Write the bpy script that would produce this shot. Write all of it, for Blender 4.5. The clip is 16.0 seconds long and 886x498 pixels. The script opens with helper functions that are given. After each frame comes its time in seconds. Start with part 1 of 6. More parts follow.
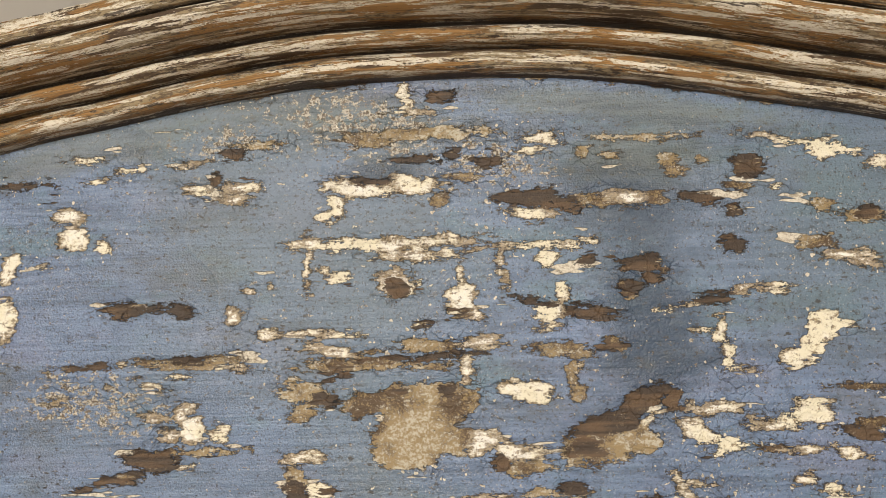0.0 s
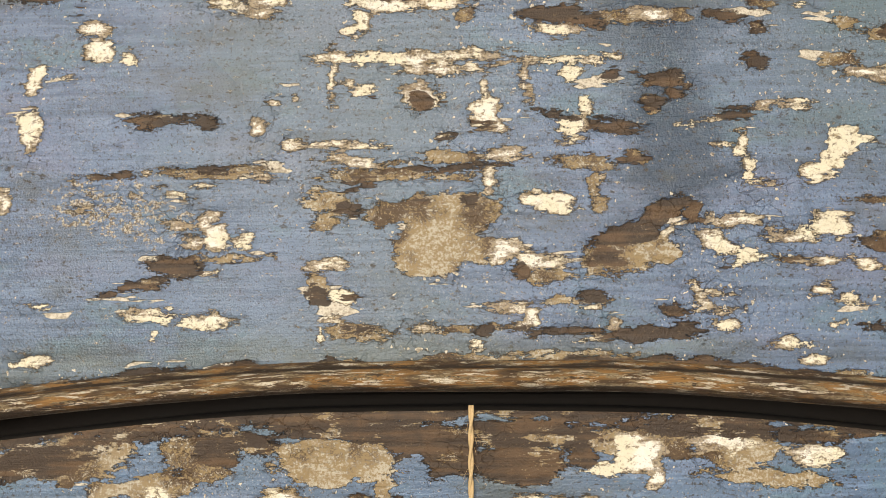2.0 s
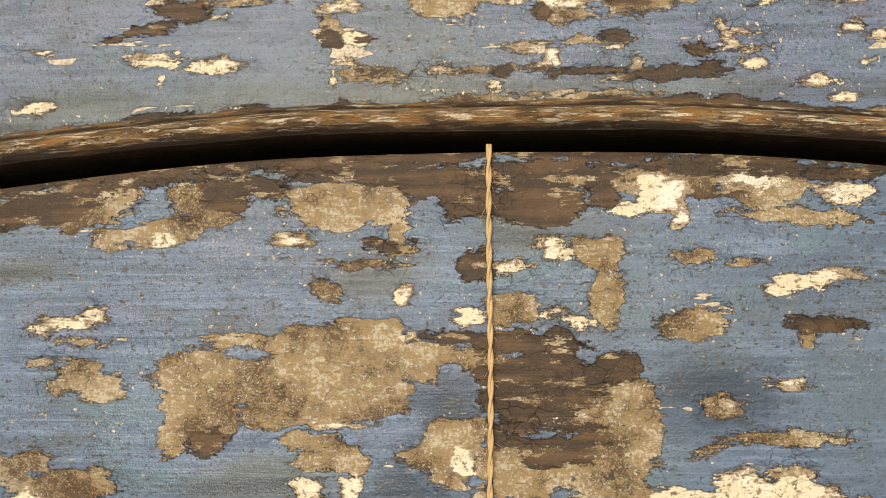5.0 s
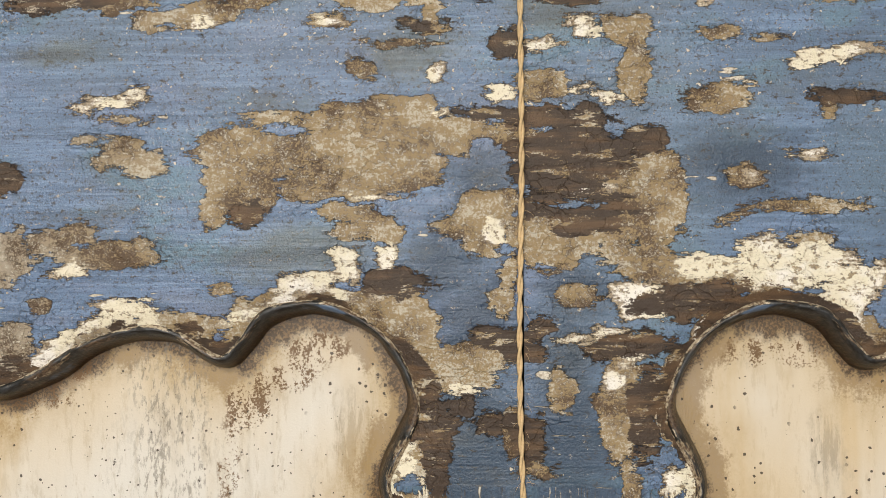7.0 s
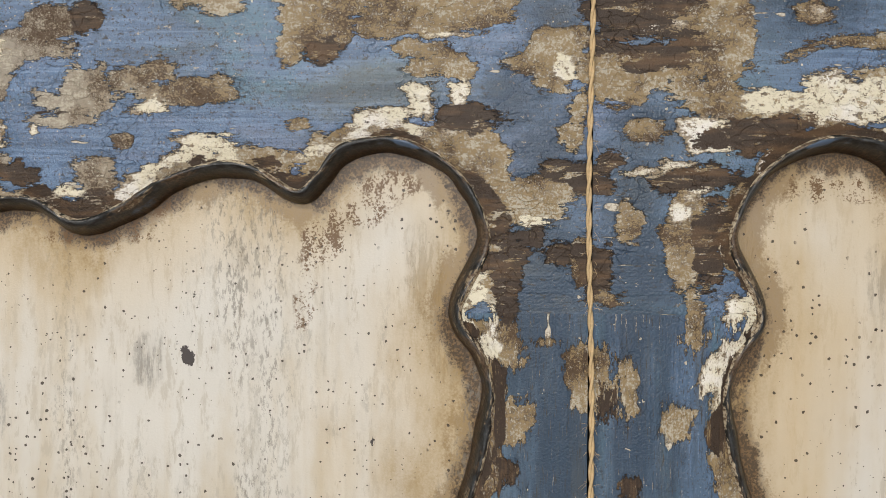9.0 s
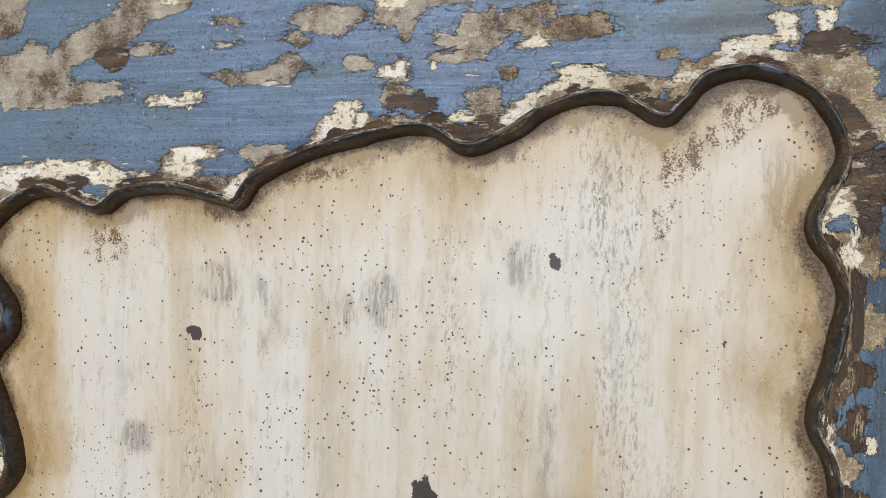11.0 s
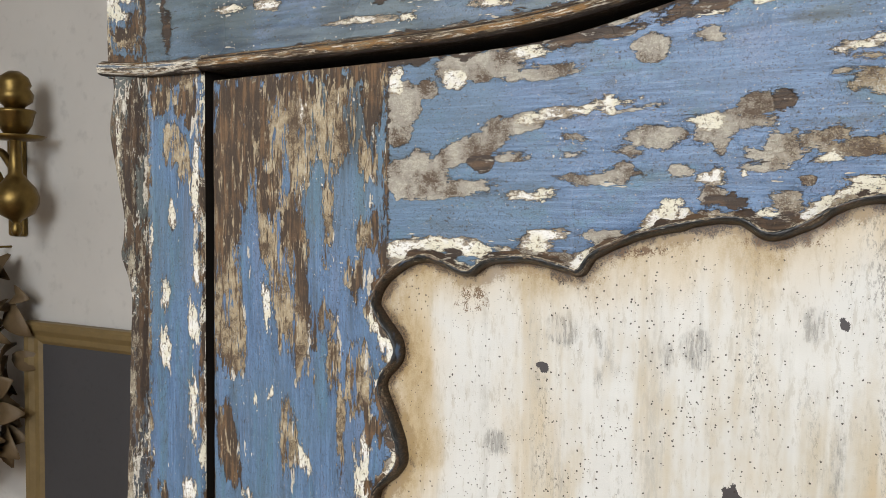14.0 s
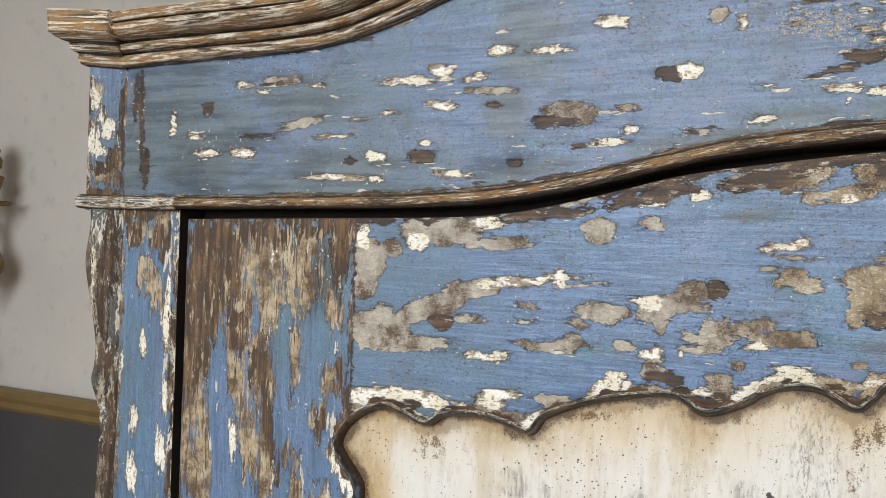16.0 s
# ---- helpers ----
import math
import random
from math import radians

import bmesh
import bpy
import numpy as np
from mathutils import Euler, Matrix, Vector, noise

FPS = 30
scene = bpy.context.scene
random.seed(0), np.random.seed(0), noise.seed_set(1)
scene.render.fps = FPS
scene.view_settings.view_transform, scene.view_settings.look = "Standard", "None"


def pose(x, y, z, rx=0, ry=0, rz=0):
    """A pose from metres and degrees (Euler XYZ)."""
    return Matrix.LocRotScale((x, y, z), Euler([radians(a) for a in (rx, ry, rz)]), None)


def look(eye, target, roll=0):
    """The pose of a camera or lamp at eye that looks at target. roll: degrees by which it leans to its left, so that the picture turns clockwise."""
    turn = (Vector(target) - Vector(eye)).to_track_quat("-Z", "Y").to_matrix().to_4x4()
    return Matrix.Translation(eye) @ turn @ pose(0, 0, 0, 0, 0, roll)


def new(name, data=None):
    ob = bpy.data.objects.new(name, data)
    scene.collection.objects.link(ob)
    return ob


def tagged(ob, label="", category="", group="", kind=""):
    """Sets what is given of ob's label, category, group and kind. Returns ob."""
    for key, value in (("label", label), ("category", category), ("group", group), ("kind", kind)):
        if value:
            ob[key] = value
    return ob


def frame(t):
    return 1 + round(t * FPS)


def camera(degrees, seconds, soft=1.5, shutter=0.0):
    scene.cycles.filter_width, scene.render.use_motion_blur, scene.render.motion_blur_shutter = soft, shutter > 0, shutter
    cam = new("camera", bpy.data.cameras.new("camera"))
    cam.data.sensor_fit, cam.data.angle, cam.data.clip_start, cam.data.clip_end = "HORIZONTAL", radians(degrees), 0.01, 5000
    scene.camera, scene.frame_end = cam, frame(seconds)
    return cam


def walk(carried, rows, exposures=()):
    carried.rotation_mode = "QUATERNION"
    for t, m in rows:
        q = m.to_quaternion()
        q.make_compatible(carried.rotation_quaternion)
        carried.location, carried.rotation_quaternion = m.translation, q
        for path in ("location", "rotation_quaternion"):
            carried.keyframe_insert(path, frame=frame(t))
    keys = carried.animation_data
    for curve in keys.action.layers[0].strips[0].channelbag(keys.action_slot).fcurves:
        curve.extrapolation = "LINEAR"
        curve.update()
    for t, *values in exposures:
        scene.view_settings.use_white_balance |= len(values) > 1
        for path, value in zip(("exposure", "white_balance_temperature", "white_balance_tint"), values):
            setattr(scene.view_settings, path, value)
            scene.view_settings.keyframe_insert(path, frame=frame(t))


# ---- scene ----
cam = camera(58.0, 16.0, soft=0.8)
PATH = [
    (0, (0.013, -0.28, 1.789), (-0.079, 1.707, 1.999), -1.4),
    (0.5, (0.01, -0.278, 1.776), (-0.068, 1.71, 1.979), -1.1),
    (1, (0.009, -0.277, 1.762), (-0.073, 1.713, 1.953), -0.8),
    (1.5, (0.005, -0.278, 1.745), (-0.077, 1.712, 1.925), -0.5),
    (2, (0.003, -0.277, 1.728), (-0.084, 1.714, 1.904), -0.4),
    (2.5, (0.001, -0.273, 1.714), (-0.086, 1.719, 1.87), -0.4),
    (3, (0.001, -0.269, 1.692), (-0.09, 1.721, 1.864), -0.4),
    (3.2, (0.005, -0.267, 1.687), (-0.125, 1.721, 1.858), -0.4),
    (5.3, (-0.006, -0.261, 1.634), (-0.094, 1.73, 1.803), -0.2),
    (5.5, (-0.008, -0.261, 1.628), (-0.1, 1.73, 1.791), -0.2),
    (6, (-0.012, -0.262, 1.613), (-0.105, 1.731, 1.755), -0.1),
    (6.5, (-0.011, -0.266, 1.6), (-0.104, 1.729, 1.703), -0.1),
    (7, (-0.014, -0.266, 1.579), (-0.105, 1.73, 1.663), -0.1),
    (7.5, (-0.017, -0.269, 1.563), (-0.108, 1.728, 1.628), -0.0),
    (8, (-0.017, -0.265, 1.548), (-0.112, 1.732, 1.585), 0.1),
    (8.2, (-0.017, -0.264, 1.544), (-0.108, 1.734, 1.569), 0.1),
    (10.3, (-0.082, -0.306, 1.518), (-0.423, 1.663, 1.439), 1.4),
    (10.5, (-0.085, -0.309, 1.51), (-0.497, 1.648, 1.471), 1.6),
    (11, (-0.099, -0.323, 1.508), (-0.639, 1.602, 1.451), 1.4),
    (11.5, (-0.103, -0.337, 1.512), (-0.769, 1.547, 1.422), 1.1),
    (12, (-0.114, -0.358, 1.51), (-0.867, 1.493, 1.432), 1.0),
    (12.5, (-0.122, -0.383, 1.507), (-0.964, 1.43, 1.431), 0.8),
    (13, (-0.131, -0.422, 1.514), (-1.031, 1.361, 1.418), 0.5),
    (13.5, (-0.144, -0.452, 1.532), (-1.068, 1.318, 1.412), 0.2),
    (14, (-0.143, -0.467, 1.554), (-1.049, 1.313, 1.454), 0.6),
    (14.5, (-0.142, -0.472, 1.575), (-1.028, 1.32, 1.494), 1.0),
    (15, (-0.141, -0.479, 1.594), (-0.999, 1.327, 1.541), 1.4),
    (15.5, (-0.133, -0.484, 1.614), (-0.976, 1.329, 1.591), 1.8),
    (16, (-0.128, -0.494, 1.633), (-0.961, 1.324, 1.633), 2.0),
]
walk(cam, [(t, look(eye, target, roll)) for t, eye, target, roll in PATH], [(0, 0.07, 7400, 11), (0.7, 0.14, 7150, 10), (2, 0.22, 7450, 10), (3, 0.22, 7850, 11), (5.5, 0.15, 8350, 11), (7, 0.02, 6900, 10), (8, -0.13, 6650, 10), (10.3, -0.22, 6350, 10), (11, -0.18, 6250, 10), (12, -0.18, 6150, 9), (13, -0.06, 6130, 9), (14.5, 0.03, 6150, 9), (16, 0.08, 6150, 9)])

WINDOW, CEILING = 46.0, 52.0
PLANT_LEAVES = [((-0.146, -0.034, 1.404), (-0.086, -0.060, 1.27), 0.033, (0.1, -1, 0.25), 1.0, 3),
                ((-0.214, -0.100, 1.4035), (-0.190, -0.125, 1.30), 0.018, (0, -1, 0.3), 0.0, 5),
                ((0.030, -0.030, 1.418), (0.055, -0.06, 1.32), 0.026, (0, -1, 0.2), 0.0, 8)]
FRAME = (-1.812, -1.10, 0.62, 1.290, 0.735)
SCONCE = (-1.757, 0.66, 1.60)
GARLAND = (-1.885, 0.70, 1.445)

# ---- light ----
world = bpy.data.worlds.new("world")
scene.world = world
world.use_nodes = True
sky = world.node_tree.nodes.new("ShaderNodeTexSky")
sky.sky_type, sky.sun_disc, sky.sun_elevation, sky.sun_rotation = "NISHITA", False, radians(40), radians(200)
world.node_tree.links.new(sky.outputs[0], world.node_tree.nodes["Background"].inputs[0])
world.node_tree.nodes["Background"].inputs[1].default_value = 0.08


def area_lamp(name, eye, target, w, h, power, colour):
    data = bpy.data.lights.new(name, "AREA")
    data.shape, data.size, data.size_y, data.energy, data.color = "RECTANGLE", w, h, power, colour
    ob = new(name, data)
    ob.matrix_world = look(eye, target)
    return ob


area_lamp("window_light", (-0.4, -2.93, 2.1), (-0.15, 0.0, 1.6), 1.7, 0.8, WINDOW, (0.92, 0.96, 1.0))
area_lamp("ceiling_light", (-0.45, -1.95, 2.58), (-0.45, -1.95, 0.0), 1.2, 0.35, CEILING, (1.0, 0.93, 0.82))

# ---- node helpers ----


class Nodes:
    def __init__(self, name):
        self.mat = bpy.data.materials.new(name)
        self.mat.use_nodes = True
        self.tree = self.mat.node_tree
        self.bsdf = self.tree.nodes["Principled BSDF"]

    def put(self, socket, value):
        if hasattr(value, "is_output"):
            self.tree.links.new(value, socket)
        else:
            socket.default_value = value

    def math(self, op, a, b=0.0, c=0.0):
        n = self.tree.nodes.new("ShaderNodeMath")
        n.operation = op
        for s, v in zip(n.inputs, (a, b, c)):
            self.put(s, v)
        return n.outputs[0]

    def coords(self, sx, sy, sz, source="object", shift=0.0):
        if source == "object":
            src = self.tree.nodes.new("ShaderNodeTexCoord").outputs["Object"]
        else:
            a = self.tree.nodes.new("ShaderNodeAttribute")
            a.attribute_name = source
            src = a.outputs["Vector"]
        m = self.tree.nodes.new("ShaderNodeMapping")
        self.put(m.inputs["Vector"], src)
        m.inputs["Scale"].default_value = (sx, sy, sz)
        m.inputs["Location"].default_value = (shift, shift * 0.7, shift * 1.3)
        return m.outputs[0]

    def noise(self, vec, scale=1.0, detail=3.0, rough=0.55, distort=0.0):
        n = self.tree.nodes.new("ShaderNodeTexNoise")
        self.put(n.inputs["Vector"], vec)
        n.inputs["Scale"].default_value, n.inputs["Detail"].default_value = scale, detail
        n.inputs["Roughness"].default_value, n.inputs["Distortion"].default_value = rough, distort
        return n.outputs[0]

    def voronoi(self, vec, scale):
        n = self.tree.nodes.new("ShaderNodeTexVoronoi")
        self.put(n.inputs["Vector"], vec)
        n.inputs["Scale"].default_value = scale
        return n.outputs["Distance"], n.outputs["Color"]

    def step(self, v, lo, hi, a=0.0, b=1.0):
        n = self.tree.nodes.new("ShaderNodeMapRange")
        n.interpolation_type = "SMOOTHSTEP"
        for s, q in zip(n.inputs, (v, lo, hi, a, b)):
            self.put(s, q)
        return n.outputs[0]

    def mix(self, f, a, b):
        n = self.tree.nodes.new("ShaderNodeMix")
        n.data_type = "RGBA"
        self.put(n.inputs[0], f)
        for s, v in ((n.inputs[6], a), (n.inputs[7], b)):
            self.put(s, (*v, 1) if isinstance(v, tuple) else v)
        return n.outputs[2]

    def attr(self, name):
        n = self.tree.nodes.new("ShaderNodeAttribute")
        n.attribute_name = name
        s = self.tree.nodes.new("ShaderNodeSeparateXYZ")
        self.tree.links.new(n.outputs["Vector"], s.inputs[0])
        return s.outputs

    def finish(self, colour, rough, height=None, distance=0.0004, strength=0.6, spec=0.5):
        self.put(self.bsdf.inputs["Base Color"], (*colour, 1) if isinstance(colour, tuple) else colour)
        self.put(self.bsdf.inputs["Roughness"], rough)
        self.bsdf.inputs["Specular IOR Level"].default_value = spec
        if height is not None:
            b = self.tree.nodes.new("ShaderNodeBump")
            b.inputs["Strength"].default_value, b.inputs["Distance"].default_value = strength, distance
            self.put(b.inputs["Height"], height)
            self.tree.links.new(b.outputs[0], self.bsdf.inputs["Normal"])
        return self.mat


# ---- materials ----
CREAM, WHITE = (0.76, 0.715, 0.575), (0.86, 0.84, 0.80)
TAN, GREY_TAN, UMBER = (0.29, 0.215, 0.115), (0.335, 0.30, 0.25), (0.085, 0.052, 0.028)
WOOD_DARK, WOOD_WARM = (0.044, 0.028, 0.019), (0.108, 0.064, 0.034)


def aged_paint(name, along="x", streaky=True, blue=(0.135, 0.215, 0.36), green=0.5, flecks=0.0, streaks=0.5, gloss=0.36, rag=8.5, scrape=0.60, umber=0.735, primer=GREY_TAN, bare=(WOOD_DARK, WOOD_WARM)):
    """Old casein paint over primer, gesso and wood. The mesh carries, in millimetres, how far inside each worn layer a spot lies."""
    k = Nodes(name)
    sx, sz = (0.22, 1.0) if along == "x" else (1.0, 0.22)
    fine = k.noise(k.coords(1, 1, 1), 1300, 3, 0.6)
    mid = k.noise(k.coords(sx * 2.2, 1, sz * 1.6) if along == "x" else k.coords(sx * 1.6, 1, sz * 2.2), 300, 6, 0.72)
    ragged = k.math("ADD", k.math("MULTIPLY", k.math("SUBTRACT", mid, 0.5), rag), k.math("MULTIPLY", k.math("SUBTRACT", fine, 0.5), 2.6))
    if streaky:
        streak = k.noise(k.coords(1, 1, 0.10, shift=71.0), 190, 5, 0.7)
        blotch = k.noise(k.coords(1, 1, 0.35, shift=73.0), 70, 3, 0.6)
        ragged = k.math("ADD", ragged, k.math("ADD", k.math("MULTIPLY", k.math("SUBTRACT", streak, 0.5), 13.0), k.math("MULTIPLY", k.math("SUBTRACT", blotch, 0.5), 9.0)))
    layer = k.attr("worn")
    tan_d, cream_d, wood_d = [k.math("ADD", o, ragged) for o in layer]
    # stray flecks that follow the brush
    fl = k.noise(k.coords(sx, 1, sz, shift=3.1), 120, 3, 0.65)
    fl2 = k.noise(k.coords(sx, 1, sz, shift=9.7), 95, 4, 0.7)
    dots = k.noise(k.coords(1, 1, 1, shift=5.0), 420, 2, 0.5)
    cluster = k.noise(k.coords(1, 1, 1, shift=7.0), 14, 2, 0.5)
    near = k.step(k.math("MAXIMUM", layer[0], k.math("MAXIMUM", layer[1], layer[2])), -6.5, -0.5, 0.0, 0.055)
    fl, fl2, dots = [k.math("ADD", q, near) for q in (fl, fl2, dots)]
    cream_f = k.math("MAXIMUM", k.step(fl, 0.735 - flecks, 0.75 - flecks), k.step(k.math("ADD", dots, k.math("MULTIPLY", cluster, 0.25)), 0.885 - flecks * 0.5, 0.90 - flecks * 0.5))
    wood_f = k.step(fl2, 0.75 - flecks, 0.765 - flecks)
    tan_m = k.step(tan_d, -0.12, 0.12)
    if streaky:
        left_on = k.noise(k.coords(1, 1, 0.13, shift=77.0), 150, 5, 0.72)
        tan_m = k.math("MULTIPLY", tan_m, k.step(left_on, 0.54, 0.56, 1.0, 0.0))
    cream_m = k.step(cream_d, -0.12, 0.12)
    wood_m = k.math("MAXIMUM", k.step(wood_d, -0.2, 0.2), wood_f)
    worn_m = k.math("MAXIMUM", k.math("MAXIMUM", tan_m, cream_f), k.math("MAXIMUM", cream_m, wood_m))
    # blue coat
    broad = k.noise(k.coords(1, 1, 1, shift=1.0), 7.5, 3, 0.5)
    brush = k.noise(k.coords(sx * 0.25, 1, sz, shift=2.0) if along == "x" else k.coords(sx, 1, sz * 0.25, shift=2.0), 520, 3, 0.6)
    brush2 = k.noise(k.coords(sx * 0.5, 1, sz, shift=4.0) if along == "x" else k.coords(sx, 1, sz * 0.5, shift=4.0), 110, 4, 0.6)
    dark = tuple(c * 0.74 for c in blue)
    pale = tuple(min(1, c * 1.35 + 0.03) for c in blue)
    grey = (blue[0] * 0.92, blue[1] * 0.86, blue[2] * 0.60)
    coat = k.mix(k.step(brush2, 0.36, 0.62), dark, blue)
    coat = k.mix(k.math("MULTIPLY", k.step(brush, 0.50, 0.66), streaks), coat, pale)
    coat = k.mix(k.step(brush, 0.34, 0.48, 0.34, 0.0), coat, tuple(c * 0.4 for c in blue))
    tint = k.noise(k.coords(sx * 2, 1, sz, shift=51.0), 38, 5, 0.7)
    coat = k.mix(k.step(tint, 0.52, 0.66, 0.0, 0.55), coat, (blue[0] * 1.32, blue[1] * 1.05, blue[2] * 1.0))
    coat = k.mix(k.step(tint, 0.48, 0.34, 0.0, 0.55), coat, (blue[0] * 0.86, blue[1] * 1.02, blue[2] * 0.78))
    mottle = k.noise(k.coords(1, 1, 1, shift=15.0), 150, 5, 0.7)
    coat = k.mix(k.step(mottle, 0.50, 0.68, 0.0, 0.5), coat, tuple(c * 0.5 for c in blue))
    coat = k.mix(k.math("MULTIPLY", k.step(broad, 0.44, 0.68), green), coat, grey)
    soil = k.noise(k.coords(1, 1, 1, shift=6.0), 900, 4, 0.75)
    coat = k.mix(k.step(soil, 0.56, 0.64, 0.0, 0.8), coat, (0.045, 0.042, 0.04))
    chalk = k.noise(k.coords(1, 1, 1, shift=8.0), 1500, 2, 0.6)
    coat = k.mix(k.step(k.math("ADD", chalk, k.math("MULTIPLY", cluster, 0.2)), 0.75, 0.82, 0.0, 0.45), coat, (0.50, 0.53, 0.57))
    # fine craquelure, closest round the losses
    shake = k.tree.nodes.new("ShaderNodeVectorMath")
    shake.operation = "MULTIPLY_ADD"
    wob = k.tree.nodes.new("ShaderNodeTexNoise")
    wob.inputs["Scale"].default_value, wob.inputs["Detail"].default_value = 240.0, 4.0
    k.put(wob.inputs["Vector"], k.coords(1, 1, 1))
    k.put(shake.inputs[0], wob.outputs["Color"])
    shake.inputs[1].default_value = (0.006, 0.0, 0.006)
    k.put(shake.inputs[2], k.coords(0.8 if along == "x" else 1.2, 0.0, 1.2 if along == "x" else 0.8, shift=0.3))
    cell = k.tree.nodes.new("ShaderNodeTexVoronoi")
    cell.feature = "DISTANCE_TO_EDGE"
    cell.inputs["Scale"].default_value = 185.0
    k.put(cell.inputs["Vector"], shake.outputs[0])
    where = k.math("ADD", k.math("MULTIPLY", near, 5.0), k.math("ADD", k.math("MULTIPLY", k.step(k.attr("soil")[2], -0.4, 0.8), 0.3), k.noise(k.coords(1, 1, 1, shift=61.0), 33, 4, 0.65)))
    split = k.math("MULTIPLY", k.step(cell.outputs["Distance"], 0.004, 0.035, 1.0, 0.0), k.step(where, 0.70, 0.86))
    coat = k.mix(k.math("MULTIPLY", split, 0.32), coat, (0.035, 0.034, 0.036))
    patches = k.attr("soil")
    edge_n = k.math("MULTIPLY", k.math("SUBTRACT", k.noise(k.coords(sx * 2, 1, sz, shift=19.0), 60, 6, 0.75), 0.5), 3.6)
    # deep: soft-edged areas where the coat turns a darker blue
    deep = k.step(k.math("ADD", patches[0], edge_n), -0.5, 0.9)
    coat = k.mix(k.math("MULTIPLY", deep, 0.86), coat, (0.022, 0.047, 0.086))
    haze = k.noise(k.coords(sx * 2.5, 1, sz, shift=91.0), 30, 7, 0.75)
    coat = k.mix(k.step(haze, 0.50, 0.68, 0.0, 0.5), coat, (0.085, 0.095, 0.095))
    specks = k.noise(k.coords(sx * 3, 1, sz * 1.2, shift=95.0), 480, 4, 0.7)
    coat = k.mix(k.math("MULTIPLY", k.step(specks, 0.575, 0.64), k.math("MAXIMUM", k.step(haze, 0.40, 0.56, 0.2, 0.9), k.step(patches[1], -0.2, 0.4))), coat, (0.045, 0.042, 0.036))
    film = k.step(k.math("ADD", patches[1], edge_n), -0.5, 0.9)
    coat = k.mix(k.math("MULTIPLY", film, 0.68), coat, k.mix(k.step(brush2, 0.4, 0.6), (0.060, 0.072, 0.066), (0.135, 0.165, 0.165)))
    crackle = k.step(k.math("ADD", k.noise(k.coords(sx * 3, 1, sz, shift=23.0), 420, 5, 0.75), k.math("MULTIPLY", k.step(k.math("ADD", patches[2], edge_n), -0.5, 0.9), 0.14)), 0.62, 0.66)
    coat = k.mix(crackle, coat, k.mix(k.step(fine, 0.45, 0.55), (0.42, 0.39, 0.33), (0.12, 0.095, 0.07)))
    # layers below
    speck = k.noise(k.coords(1, 1, 1, shift=11.0), 1050, 5, 0.75)
    patchy = k.noise(k.coords(1, 1, 1, shift=12.0), 45, 4, 0.65)
    sep_x = k.tree.nodes.new("ShaderNodeSeparateXYZ")
    k.tree.links.new(k.coords(1, 1, 1), sep_x.inputs[0])
    side_x = sep_x.outputs[0]
    speck = k.math("ADD", k.math("MULTIPLY", speck, 0.6), k.math("MULTIPLY", k.noise(k.coords(sx * 1.6, 1, sz, shift=25.0), 520, 5, 0.75), 0.4))
    tan_c = k.mix(k.step(k.math("ADD", speck, k.math("MULTIPLY", patchy, 0.5)), umber - 0.02, umber + 0.05), k.mix(k.step(k.math("ADD", side_x, k.math("MULTIPLY", patchy, 0.12)), -0.16, -0.04), primer, TAN), UMBER)
    tan_c = k.mix(k.step(k.math("ADD", speck, k.math("MULTIPLY", patchy, -0.4)), 0.30, 0.39), tan_c, k.mix(0.66, CREAM, primer))
    if streaky:
        rubbed = k.noise(k.coords(1, 1, 0.12, shift=79.0), 240, 6, 0.74)
        tan_c = k.mix(k.step(rubbed, 0.53, 0.57, 0.0, 0.9), tan_c, k.mix(k.step(speck, 0.45, 0.6), *bare))
    cream_c = k.mix(k.step(patchy, 0.42, 0.6), CREAM, WHITE)
    cream_c = k.mix(k.step(speck, 0.52, 0.64, 0.0, 0.8), cream_c, TAN)
    fringe = k.math("ADD", cream_d, k.math("MULTIPLY", k.math("SUBTRACT", patchy, 0.5), -9.0))
    cream_c = k.mix(k.step(fringe, 0.2, 1.6, 0.85, 0.0), cream_c, k.mix(k.step(speck, 0.47, 0.56), TAN, UMBER))
    chew = k.noise(k.coords(0.8, 1, 1.1, shift=43.0) if along == "x" else k.coords(1.1, 1, 0.7, shift=43.0), 400, 5, 0.74)
    cream_c = k.mix(k.step(chew, 0.545, 0.60, 0.0, 0.85), cream_c, k.mix(k.step(speck, 0.48, 0.54), UMBER, TAN))
    ring = k.noise(k.coords(sx * 0.3, 1, sz, shift=13.0) if along == "x" else k.coords(sx, 1, sz * 0.3, shift=13.0), 260, 4, 0.6)
    wood_c = k.mix(k.step(k.math("ADD", ring, k.math("MULTIPLY", patchy, 0.6)), 0.76, 0.96), *bare)
    wood_c = k.mix(k.step(speck, 0.56, 0.66, 0.0, 0.7), wood_c, TAN)
    film_n = k.noise(k.coords(sx * 1.5, 1, sz * 1.2, shift=37.0), 170, 6, 0.72)
    wood_c = k.mix(k.step(film_n, scrape, scrape + 0.03), wood_c, tan_c)
    colour = k.mix(cream_f, coat, k.mix(k.step(speck, 0.46, 0.58), (0.66, 0.62, 0.54), (0.36, 0.31, 0.24)))
    colour = k.mix(tan_m, colour, tan_c)
    colour = k.mix(cream_m, colour, cream_c)
    colour = k.mix(wood_m, colour, wood_c)
    # grime caught along the broken edges of the paint, with their thin shadow line painted in
    lip = k.math("ABSOLUTE", k.math("ADD", k.math("MAXIMUM", tan_d, k.math("MAXIMUM", cream_d, wood_d)), 0.12))
    colour = k.mix(k.step(lip, 0.0, 0.48, 0.85, 0.0), colour, (0.03, 0.021, 0.014))
    rough = k.math("ADD", k.math("MULTIPLY", worn_m, 0.30), k.math("MULTIPLY_ADD", broad, 0.2, gloss - 0.06))
